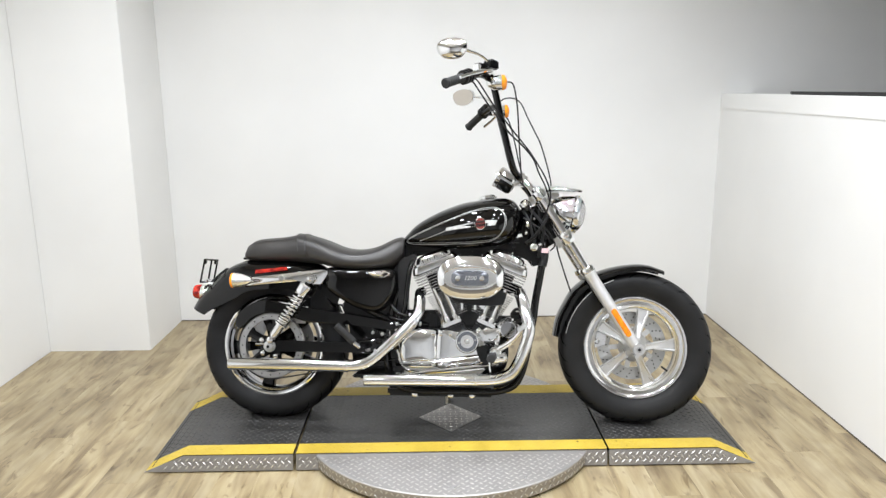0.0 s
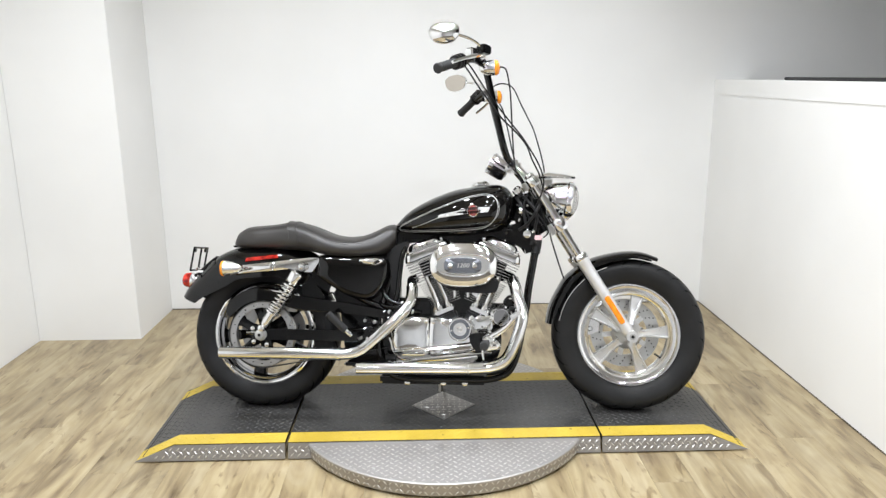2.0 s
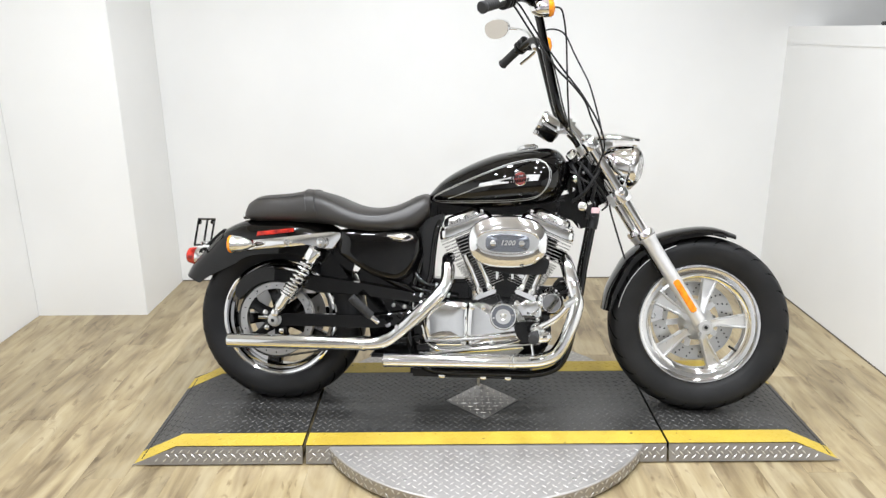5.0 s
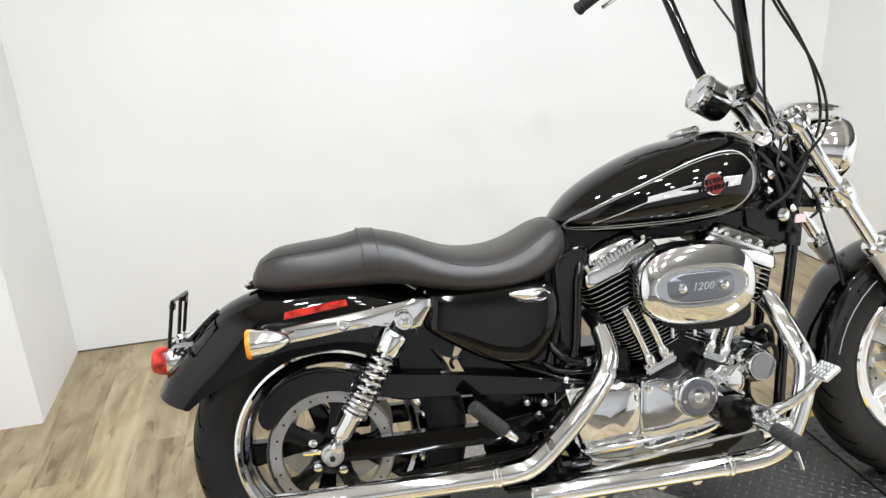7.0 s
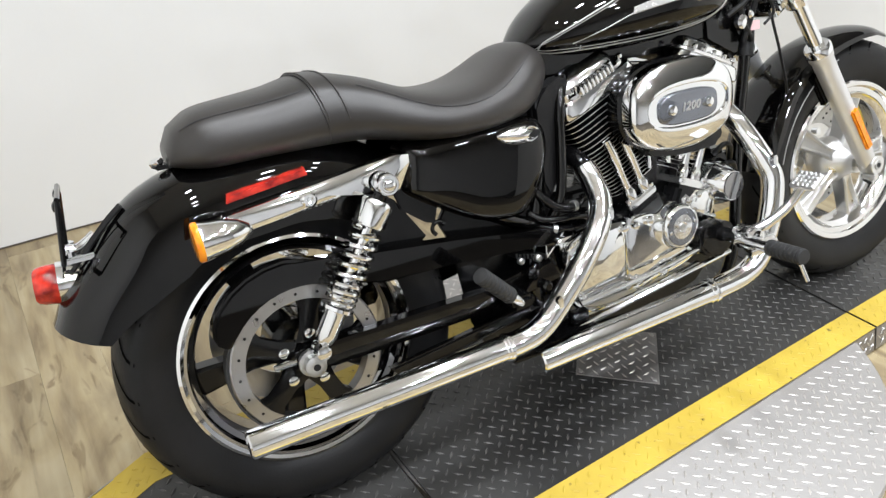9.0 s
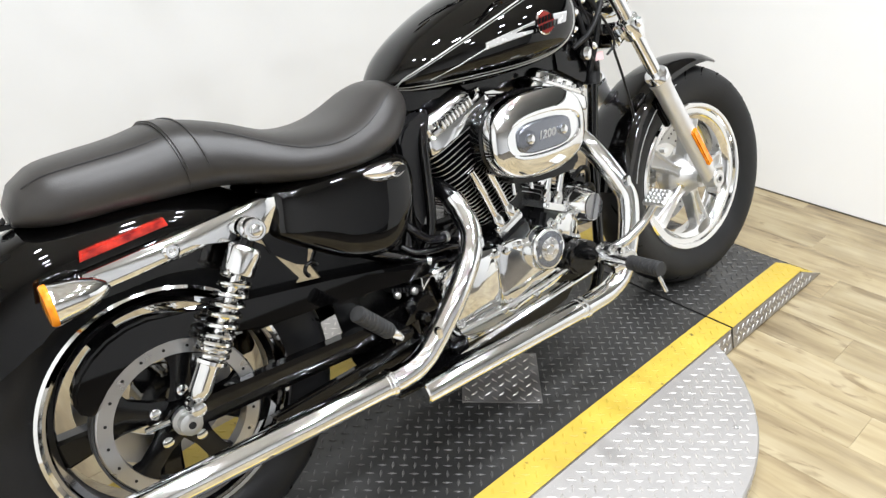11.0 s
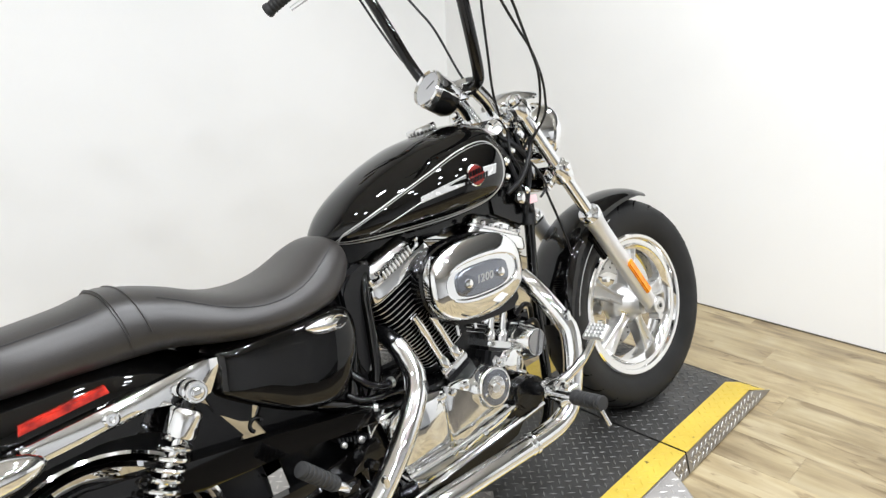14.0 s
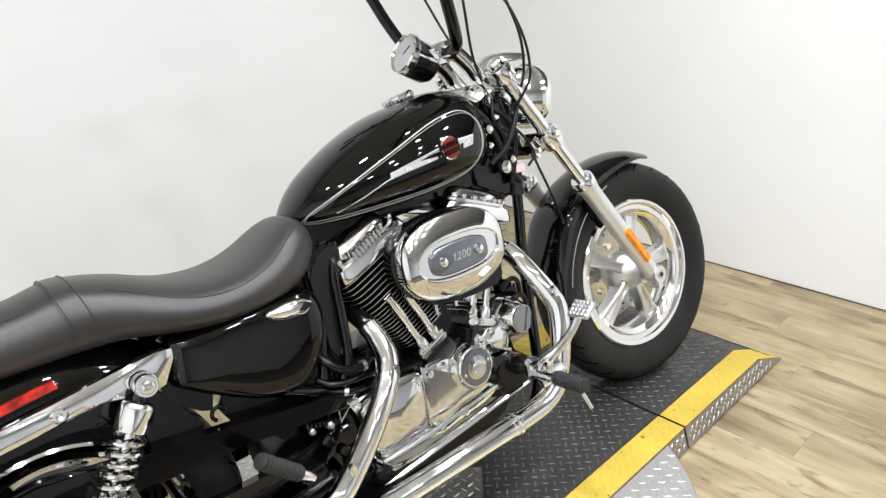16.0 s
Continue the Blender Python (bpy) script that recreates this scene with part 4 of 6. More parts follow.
for rad, h in ((0.0455, -0.014), (0.0468, -0.016), (0.0468, -0.062), (0.040, -0.076), (0.020, -0.081)):
    rows.append([SP + SN * h + rad * (math.cos(radians(8 + 164 * k / 16)) * u - math.sin(radians(8 + 164 * k / 16)) * (w if w.z > 0 else -w)) for k in range(17)])
bridge(bm, rows, False, False)
part("gauge_dark_reflection", bm, BLACK_METAL, sp, "black shell standing for the dark reflection under the chrome gauge")
part("gauge_bracket", box((0.235, -0.015, 1.0), (0.30, 0.05, 1.016), 0.004), CHROME, sp)
part("ignition_switch", lathe([(0.018, 0.0), (0.022, 0.003), (0.022, 0.03), (0.014, 0.034)], (0.318, -0.052, 0.905), (-0.5, -0.6, 0.45), 20), CHROME, bike, "chrome ignition switch barrel")

# cables looping ahead of the bars
CABLES = [
    [(0.205, -0.205, 1.400), (0.236, -0.205, 1.402), (0.253, -0.200, 1.384), (0.268, -0.170, 1.310), (0.275, -0.140, 1.220), (0.283, -0.120, 1.099), (0.295, -0.100, 1.002), (0.335, -0.07, 0.93)],
    [(0.070, -0.302, 1.395), (0.092, -0.298, 1.375), (0.150, -0.290, 1.290), (0.230, -0.270, 1.186), (0.284, -0.236, 1.140), (0.332, -0.207, 1.088), (0.356, -0.198, 1.031), (0.386, -0.166, 0.978), (0.402, -0.136, 0.934), (0.405, -0.105, 0.897), (0.372, -0.080, 0.84)],
    [(0.085, -0.292, 1.398), (0.108, -0.284, 1.385), (0.168, -0.258, 1.300), (0.250, -0.220, 1.199), (0.310, -0.203, 1.128), (0.344, -0.200, 1.078), (0.382, -0.183, 1.017), (0.404, -0.163, 0.963), (0.405, -0.148, 0.920), (0.385, -0.10, 0.86)],
    [(0.165, 0.300, 1.408), (0.216, 0.296, 1.452), (0.262, 0.278, 1.452), (0.298, 0.260, 1.424), (0.330, 0.225, 1.346), (0.361, 0.195, 1.275), (0.388, 0.170, 1.209), (0.421, 0.142, 1.083), (0.428, 0.10, 1.01), (0.405, 0.02, 0.94), (0.372, -0.03, 0.86)],
    [(0.165, 0.300, 1.392), (0.235, 0.300, 1.362), (0.268, 0.262, 1.25), (0.290, 0.20, 1.13), (0.315, 0.10, 1.02), (0.34, 0.04, 0.93)],
    [(0.438, -0.075, 0.752), (0.445, -0.078, 0.715), (0.460, -0.080, 0.665), (0.486, -0.078, 0.585), (0.500, -0.072, 0.548)],
    [(0.345, -0.075, 0.90), (0.330, -0.085, 0.85), (0.352, -0.085, 0.80), (0.340, -0.075, 0.74)],
    [(0.30, -0.07, 0.86), (0.345, -0.082, 0.83), (0.385, -0.085, 0.80), (0.41, -0.07, 0.77)],
    [(0.362, -0.082, 0.895), (0.372, -0.088, 0.84), (0.410, -0.090, 0.79), (0.432, -0.088, 0.745), (0.412, -0.08, 0.72)],
]
for pts in CABLES:
    part("control_cable", tube(spline(pts, 7), 0.0033, 8), BLACK_MATT, bike, "black sheathed control cable")

# fuel tank lofted along its length
TANK_TOP = [(-0.210, 0.774), (-0.172, 0.818), (-0.132, 0.848), (-0.093, 0.870), (-0.044, 0.894), (0.005, 0.913), (0.053, 0.928), (0.102, 0.936), (0.150, 0.945), (0.198, 0.949), (0.236, 0.947), (0.265, 0.937), (0.287, 0.912), (0.301, 0.868)]
TANK_LOW = [(-0.210, 0.748), (-0.150, 0.735), (-0.094, 0.728), (0.034, 0.725), (0.144, 0.733), (0.230, 0.745), (0.270, 0.765), (0.287, 0.79), (0.301, 0.838)]
TANK_HALF = [(-0.210, 0.040), (-0.19, 0.070), (-0.15, 0.098), (-0.08, 0.128), (0.0, 0.155), (0.08, 0.172), (0.15, 0.176), (0.21, 0.168), (0.256, 0.138), (0.284, 0.095), (0.301, 0.035)]


def tank_ring(x, n=44):
    top, low, half = interp(x, TANK_TOP), interp(x, TANK_LOW), interp(x, TANK_HALF)
    mid = low + (top - low) * 0.42
    out = []
    for k in range(n):
        a = 2 * math.pi * k / n
        c, s = math.cos(a), math.sin(a)
        p = 2.5 if s < 0 else 2.15
        y = half * math.copysign(abs(c) ** (2 / p), c)
        z = mid + (top - mid if s > 0 else mid - low) * math.copysign(abs(s) ** (2 / p), s)
        out.append((x, y, z))
    return out


def tank_side(x, z):
    """How far the tank's right side stands out at x and z."""
    top, low, half = interp(x, TANK_TOP), interp(x, TANK_LOW), interp(x, TANK_HALF)
    mid = low + (top - low) * 0.42
    s = (z - mid) / (top - mid if z > mid else mid - low)
    p = 2.5 if s < 0 else 2.15
    return -half * max(1 - min(abs(s), 0.999) ** p, 0.0) ** (1 / p)


xs = [-0.210 + 0.511 * (0.5 - 0.5 * math.cos(math.pi * k / 44)) for k in range(45)]
tank = part("fuel_tank", bridge(bmesh.new(), [tank_ring(x) for x in xs]), PAINT, bike, "gloss black teardrop fuel tank")
LOOP = [(-0.191, 0.754), (-0.184, 0.767), (-0.158, 0.781), (-0.091, 0.811), (0.001, 0.849), (0.092, 0.882), (0.165, 0.896), (0.203, 0.886), (0.222, 0.848), (0.210, 0.796), (0.170, 0.760), (0.088, 0.748), (-0.002, 0.744), (-0.093, 0.742), (-0.150, 0.743), (-0.182, 0.746)]


def on_tank(pts, proud=0.0008, mirrored=False):
    out = []
    for x, z in pts:
        z = max(min(z, interp(x, TANK_TOP) - 0.006), interp(x, TANK_LOW) + 0.006)
        y = tank_side(x, z) - proud
        out.append(Vector((x, -y if mirrored else y, z)))
    return out


def inset(pts, d):
    n, out = len(pts), []
    for i in range(n):
        a, c = pts[i - 1], pts[(i + 1) % n]
        tx, tz = c[0] - a[0], c[1] - a[1]
        l = math.hypot(tx, tz) or 1
        out.append((pts[i][0] - d * -tz / l * -1, pts[i][1] - d * tx / l * -1 * -1))
    return out


loop = closed_curve2(LOOP, 6)
for side in (False, True):
    bm = bmesh.new()
    add_tube(bm, on_tank(loop, 0.0002, side), 0.0017, 6, False, True)
    part("tank_pinstripe", bm, SILVER, tank, "silver pinstripe panel outline")
    bm = bmesh.new()
    add_tube(bm, on_tank(inset(loop, 0.0058), 0.0002, side), 0.0009, 6, False, True)
    part("tank_pinstripe", bm, SILVER, tank, "fine inner pinstripe")
# emblem: a tapering chrome bar with a red disc
EMB = [(-0.024, 0.795), (0.02, 0.802), (0.09, 0.811), (0.118, 0.814), (0.150, 0.817), (0.182, 0.820), (0.190, 0.841), (0.150, 0.840), (0.118, 0.837), (0.09, 0.832), (0.02, 0.818), (-0.022, 0.808)]


def tank_badge(poly, t0, t1):
    bm = bmesh.new()
    cx, cz = sum(p[0] for p in poly) / len(poly), sum(p[1] for p in poly) / len(poly)
    small = [(cx + (x - cx) * 0.97, cz + (z - cz) * 0.86) for x, z in poly]
    bridge(bm, [on_tank(poly, t0), on_tank(poly, (t0 + t1) / 2), on_tank(small, t1)])
    return bm


dense = []
for (x0, z0), (x1, z1) in zip(EMB, EMB[1:] + EMB[:1]):
    dense += [(x0 + (x1 - x0) * k / 3, z0 + (z1 - z0) * k / 3) for k in range(3)]
part("tank_emblem", tank_badge(dense, -0.001, 0.004), EMBLEM_SILVER, tank, "chrome bar emblem")
part("emblem_disc", tank_badge(oval(0.120, 0.826, 0.0225, 0.0235, 28, 2.0), 0.0, 0.0062), EMBLEM_RED, tank, "dark red round emblem disc")
part("emblem_ring", tank_badge(oval(0.120, 0.826, 0.0240, 0.0250, 28, 2.0), 0.0, 0.0046), CHROME, tank)
for dz, x0, count in ((0.0085, 0.088, 6), (-0.0065, 0.080, 8)):
    bm = bmesh.new()
    for k in range(count):
        x = x0 + 0.0088 * k
        z = 0.826 + dz + 0.16 * (x - 0.118)
        low, high = on_tank([(x, z - 0.0062), (x + 0.0062, z - 0.0054)], 0.0066), on_tank([(x + 0.0090, z + 0.0062), (x + 0.0028, z + 0.0054)], 0.0066)
        quad = low + high
        bridge(bm, [quad, [p + Vector((0, -0.0012, 0)) for p in quad]])
    part("emblem_bar", bm, BLACK_METAL, tank, "slanted row of black bars across the emblem")
part("emblem_streak", tube(on_tank([(-0.135, 0.757), (-0.08, 0.775), (-0.024, 0.797)], 0.0005), 0.0013, 6), SILVER, tank)
cap = part("fuel_cap", lathe([(0.020, -0.014), (0.020, 0.004), (0.036, 0.006), (0.0375, 0.010), (0.0375, 0.018), (0.034, 0.022), (0.002, 0.0245)], (0.150, 0.016, 0.936), (-0.17, 0.08, 1), 32), CHROME, tank, "chrome screw fuel cap")
bm = bmesh.new()
for k in range(24):
    a = 2 * math.pi * k / 24
    add_lathe(bm, [(0.0011, 0.009), (0.0011, 0.018)], (0.150 + 0.0372 * math.cos(a), 0.016 + 0.0372 * math.sin(a), 0.936 + 0.17 * 0.0372 * math.cos(a)), (-0.17, 0.08, 1), 6)
part("cap_knurl", bm, CHROME, cap)
part("tank_mount", lathe([(0.010, -0.04), (0.012, -0.036), (0.012, 0.036), (0.010, 0.04)], (0.330, 0, 0.822), (0, 1, 0), 16), CHROME, bike)

# seat: pillion pad, strap and scooped rider seat
SEAT_TOP = [(-0.905, 0.710), (-0.895, 0.734), (-0.865, 0.758), (-0.795, 0.767), (-0.717, 0.774), (-0.648, 0.786), (-0.600, 0.780), (-0.541, 0.759), (-0.484, 0.734), (-0.407, 0.721), (-0.329, 0.731), (-0.269, 0.760), (-0.228, 0.780), (-0.205, 0.768)]
SEAT_LOW = [(-0.905, 0.676), (-0.855, 0.662), (-0.761, 0.662), (-0.650, 0.660), (-0.576, 0.656), (-0.502, 0.640), (-0.428, 0.630), (-0.317, 0.632), (-0.240, 0.645), (-0.205, 0.690)]
SEAT_HALF = [(-0.905, 0.050), (-0.885, 0.082), (-0.82, 0.102), (-0.72, 0.113), (-0.62, 0.126), (-0.54, 0.150), (-0.46, 0.163), (-0.38, 0.160), (-0.30, 0.146), (-0.235, 0.124), (-0.205, 0.10)]


def seat_ring(x, grow=0.0, n=36):
    top, low, half = interp(x, SEAT_TOP) + grow, interp(x, SEAT_LOW), interp(x, SEAT_HALF) + grow
    out = []
    for k in range(n):
        a = 2 * math.pi * k / n
        c, s = math.cos(a), math.sin(a)
        mid = low + (top - low) * 0.38
        if s >= 0:
            y, z = half * math.copysign(abs(c) ** (2 / 2.7), c), mid + (top - mid) * s ** (2 / 2.3)
        else:
            y, z = half * math.copysign(abs(c) ** (2 / 3.2), c) * (1 + 0.05 * s), mid + (mid - low) * -(abs(s) ** (2 / 3.0))
        out.append((x, y, z))
    return out


def slanted(x, amount, grow=0.0):
    """A seat section that leans back towards its top, as the strap lies."""
    return [(px - 0.19 * amount * (pz - 0.700), py, pz) for px, py, pz in seat_ring(x, grow)]


def seat_edge(x, a, side, lift=0.0006):
    top, low, half = interp(x, SEAT_TOP), interp(x, SEAT_LOW), interp(x, SEAT_HALF)
    mid = low + (top - low) * 0.38
    return Vector((x, side * (half + lift) * math.cos(a) ** (2 / 2.7), mid + (top + lift - mid) * math.sin(a) ** (2 / 2.3)))


seat = part("pillion_seat", bridge(bmesh.new(), [slanted(-0.905 + 0.275 * k / 18, 0.0 if k < 12 else (k - 12) / 6) for k in range(19)]), LEATHER, bike, "black vinyl pillion pad")
rider = part("rider_seat", bridge(bmesh.new(), [slanted(-0.634 + 0.429 * k / 34, max(0.0, 1 - k / 8)) for k in range(35)]), LEATHER, bike, "black vinyl scooped rider seat")
part("seat_strap", bridge(bmesh.new(), [slanted(x, 1.0, g) for x, g in ((-0.655, -0.001), (-0.655, 0.0028), (-0.634, 0.0034), (-0.613, 0.0028), (-0.613, -0.001))]), LEATHER, rider, "black vinyl seat strap")
for x in (-0.6505, -0.6175):
    bm = bmesh.new()
    add_tube(bm, [Vector(p) for p in slanted(x, 1.0, 0.0038)[0:19]], 0.0015, 6)
    part("strap_piping", bm, LEATHER, rider)
for side in (-1, 1):
    part("seam_piping", tube([seat_edge(-0.59 + 0.36 * k / 24, 0.78 - 0.32 * math.sin(math.pi * k / 24), side) for k in range(25)], 0.0008, 6), STITCH, rider, "stitched seam line")
    part("seam_piping", tube([seat_edge(-0.88 + 0.205 * k / 16, 0.80, side) for k in range(17)], 0.0008, 6), STITCH, seat, "stitched seam line")
part("seat_bracket", box((-0.925, -0.014, 0.672), (-0.880, 0.014, 0.680), 0.002), BLACK_METAL, bike)
part("seat_screw", lathe([(0.010, 0), (0.012, 0.003), (0.012, 0.010), (0.006, 0.013)], (-0.918, 0, 0.678), (-0.4, 0, 1), 14), CHROME, bike)

# rear fender with struts, lamps and plate frame
RF = [(-1.138, 0.464), (-1.111, 0.510), (-1.062, 0.563), (-1.010, 0.617), (-0.956, 0.652), (-0.879, 0.676), (-0.753, 0.688), (-0.678, 0.684), (-0.60, 0.664), (-0.552, 0.640), (-0.522, 0.616)]
rf = part("rear_fender", fender(RF, 0.098, lambda u: 0.024 + 0.058 * min(1, u / 0.3), REAR, 0.004, 0.70), PAINT, bike, "gloss black rear mudguard")
for side in (-1, 1):
    bm = pillow([(-0.889, 0.580), (-0.882, 0.589), (-0.868, 0.594), (-0.72, 0.611), (-0.60, 0.626), (-0.548, 0.631), (-0.522, 0.628), (-0.522, 0.612), (-0.548, 0.570), (-0.566, 0.566), (-0.594, 0.578), (-0.608, 0.593), (-0.640, 0.592), (-0.652, 0.581), (-0.72, 0.574), (-0.868, 0.560), (-0.882, 0.567)], -0.106, -0.126, 0.006, 0.004)
    if side > 0:
        bmesh.ops.scale(bm, vec=(1, -1, 1), verts=bm.verts)
    strut = part("fender_strut", bm, CHROME, bike, "chrome fender strut cover")
    for x, z in ((-0.716, 0.593),):
        part("strut_bolt", lathe([(0.011, 0), (0.0135, 0.003), (0.0135, 0.008), (0.010, 0.011), (0.006, 0.011), (0.003, 0.008)], (x, side * 0.130, z), (0, side, 0), 16), CHROME, strut)
    part("side_marker", plate([(-0.842, 0.611), (-0.838, 0.627), (-0.706, 0.642), (-0.702, 0.628)], *sorted((side * 0.0900, side * 0.1095)), 0.004), RED, rf, "red side marker reflector")
    c = Vector((-0.880, side * 0.186, 0.583))
    ts = part("rear_turn_signal", lathe([(0.002, 0.056), (0.010, 0.051), (0.019, 0.036), (0.0265, 0.012), (0.0295, -0.012), (0.0310, -0.020), (0.0310, -0.025), (0.026, -0.026)], c, (1, 0, 0.02), 28), CHROME, bike, "chrome bullet rear turn signal")
    part("signal_lens", lathe([(0.0308, -0.022), (0.0314, -0.024), (0.0312, -0.0295), (0.0290, -0.0325), (0.020, -0.0335), (0.002, -0.034)], c, (1, 0, 0.02), 28), AMBER, ts, "amber turn signal lens")
    part("signal_stalk", tube([c + Vector((0.018, -side * 0.02, 0)), c + Vector((0.030, -side * 0.075, 0.004))], [0.014, 0.011], 12), CHROME, ts)
tl = part("tail_lamp", lathe([(0.012, -0.030), (0.028, -0.022), (0.0335, -0.008), (0.0345, 0.004), (0.0345, 0.012), (0.031, 0.014)], (-1.100, 0, 0.526), (-1, 0, 0.10), 32), CHROME, bike, "tail lamp with chrome base")
part("tail_lens", lathe([(0.0325, 0.013), (0.0330, 0.018), (0.0315, 0.034), (0.029, 0.043), (0.025, 0.047), (0.002, 0.049)], (-1.100, 0, 0.526), (-1, 0, 0.10), 32), RED, tl, "red tail lamp lens")
part("tail_bracket", tube(spline([(-1.092, 0.0, 0.580), (-1.070, 0.0, 0.574), (-1.040, 0.0, 0.590)], 5), 0.010, 14), CHROME, tl)
for y in (-0.034, 0.034):
    part("bracket_arm", box((-1.096, y - 0.008, 0.562), (-1.046, y + 0.008, 0.572), 0.003), CHROME, tl)
    part("bracket_nut", lathe([(0.007, 0.0), (0.010, 0.002), (0.010, 0.010), (0.005, 0.013)], (-1.084, y, 0.571), (0, 0, 1), 12), CHROME, tl)
pf = new("plate_frame")
pf.parent = bike
tagged(pf, "empty black wire licence plate frame")
ZL, ZH, YW = 0.572, 0.670, 0.074
for nm, a, c in (("top_bar", (-1.075, -YW, ZH), (-1.075, YW, ZH)), ("bottom_bar", (-1.092, -YW, ZL), (-1.092, YW, ZL)), ("side_bar", (-1.092, -YW, ZL), (-1.075, -YW, ZH)), ("side_bar", (-1.092, YW, ZL), (-1.075, YW, ZH)), ("centre_post", (-1.088, 0, ZL), (-1.073, 0, ZH))):
    part(nm, tube([a, c], 0.0042, 8), BLACK_METAL, pf)
for y in (-0.06, 0.06):
    part("frame_bolt", lathe([(0.008, -0.004), (0.008, 0.006), (0.004, 0.008)], (-1.077, y, ZH - 0.012), (-1, 0, 0.2), 10), BLACK_METAL, pf)
for y in (-0.030, -0.012):
    part("wire_guard", tube(spline([(-1.086, y, 0.548), (-1.060, y, 0.573), (-1.020, y, 0.610), (-0.992, y, 0.632)], 5), 0.004, 8), BLACK_MATT, rf)

# shock absorbers
for side in (-1, 1):
    top, low = Vector((-0.586, side * 0.150, 0.592)), Vector((-0.752, side * 0.150, 0.336))
    d = (low - top).normalized()
    ln = (low - top).length
    sh = part("shock_absorber", lathe([(0.010, 0.028), (0.024, 0.030), (0.0275, 0.034), (0.0285, 0.038), (0.0285, 0.072), (0.0272, 0.077), (0.022, 0.079), (0.010, 0.079)], top, d, 36), CHROME, bike, "chrome coil-over rear shock absorber")
    part("shock_eye", lathe([(0.012, -0.015), (0.019, -0.015), (0.0205, -0.011), (0.0205, 0.010), (0.019, 0.013), (0.012, 0.013)], top, (0, 1, 0), 28), CHROME, sh)
    part("eye_stem", lathe([(0.012, 0.014), (0.012, 0.034)], top, d, 18), BLACK_METAL, sh)
    part("shock_bolt", lathe([(0.0155, 0.010), (0.0185, 0.012), (0.0185, 0.0190), (0.0172, 0.0205), (0.0135, 0.0205), (0.0125, 0.0180), (0.0098, 0.0180), (0.0092, 0.0255), (0.0078, 0.0265), (0.001, 0.0268)], top, (0, side, 0), 28), CHROME, sh)
    part("damper_rod", lathe([(0.010, 0.074), (0.010, 0.215)], top, d, 20), CHROME, sh)
    part("shock_body", lathe([(0.024, 0.222), (0.030, 0.224), (0.030, 0.230), (0.021, 0.233), (0.0195, 0.240), (0.0195, ln - 0.030), (0.0175, ln - 0.022), (0.013, ln - 0.012)], top, d, 28), CHROME, sh)
    part("lower_eye", lathe([(0.010, -0.014), (0.0150, -0.014), (0.0155, -0.010), (0.0155, 0.012), (0.0125, 0.017), (0.0125, 0.020), (0.005, 0.023)], low, (0, side, 0), 24), CHROME, sh)
    u = d.orthogonal().normalized()
    w = d.cross(u)
    coil = []
    for k in range(20 * 9 + 1):
        q = k / 20
        h = 0.080 + (0.0175 * q if q < 6.2 else 0.0175 * 6.2 + 0.0105 * (q - 6.2))
        coil.append(top + d * min(h, 0.2205) + 0.0258 * (math.cos(2 * math.pi * q) * u + math.sin(2 * math.pi * q) * w))
    part("coil_spring", tube(coil, 0.0042, 8), CHROME, sh, "chrome coil spring")

# swing arm, belt and guards
for side in (-1, 1):
    y0, y1 = sorted((side * 0.098, side * 0.122))
    part("swing_arm", plate([(-0.800, 0.296), (-0.796, 0.322), (-0.77, 0.334), (-0.72, 0.331), (-0.40, 0.328), (-0.24, 0.352), (-0.22, 0.30), (-0.40, 0.284), (-0.72, 0.284), (-0.77, 0.290)], y0, y1, 0.008), PAINT, bike, "gloss black swing arm")
part("axle_adjuster", tube([(-0.83, -0.112, 0.312), (-0.79, -0.112, 0.312)], 0.006, 8), CHROME, bike)
arc = [(-0.765 + r * math.cos(radians(a)), 0.306 + r * math.sin(radians(a))) for a, r in ((152, 0.150), (151, 0.166), (147, 0.180), (141, 0.189), (133, 0.194), (124, 0.196), (114, 0.197), (104, 0.196), (94, 0.194), (84, 0.190), (75, 0.186), (67, 0.184))]
arc_in = [(-0.765 + 0.144 * math.cos(a), 0.306 + 0.144 * math.sin(a)) for a in [radians(150 - 8.0 * i) for i in range(12)]]
part("belt_guard", plate(arc + [(-0.62, 0.470), (-0.45, 0.448), (-0.30, 0.424), (-0.235, 0.410), (-0.235, 0.378), (-0.30, 0.388), (-0.45, 0.404), (-0.60, 0.408)] + arc_in[::-1], -0.128, -0.094, 0.006), PAINT, bike, "gloss black upper belt guard")
part("lower_belt_guard", plate([(-0.62, 0.232), (-0.30, 0.262), (-0.30, 0.244), (-0.60, 0.206)], -0.11, -0.09, 0.004), BLACK_METAL, bike)
belt = [Vector((-0.765 + 0.1405 * math.cos(a), -0.089, 0.306 + 0.1405 * math.sin(a))) for a in [radians(80 + 10 * i) for i in range(21)]]
bm = bmesh.new()
loop_pts = belt + [Vector((-0.20, -0.089, 0.262)), Vector((-0.165, -0.089, 0.31)), Vector((-0.20, -0.089, 0.372))]
bridge(bm, [[p + Vector((0, -0.013, 0)), p + Vector((0, 0.013, 0)), p * 1.0 + Vector((0, 0.013, 0.0)) + (p - Vector((-0.765, -0.089, 0.306))).normalized() * 0.004, p + Vector((0, -0.013, 0)) + (p - Vector((-0.765, -0.089, 0.306))).normalized() * 0.004] for p in loop_pts], False, True, True)
part("drive_belt", bm, BELT, bike, "black toothed drive belt")
part("rear_caliper", box((-0.68, -0.085, 0.40), (-0.62, -0.045, 0.46), 0.01), SATIN, bike, "brake caliper body")

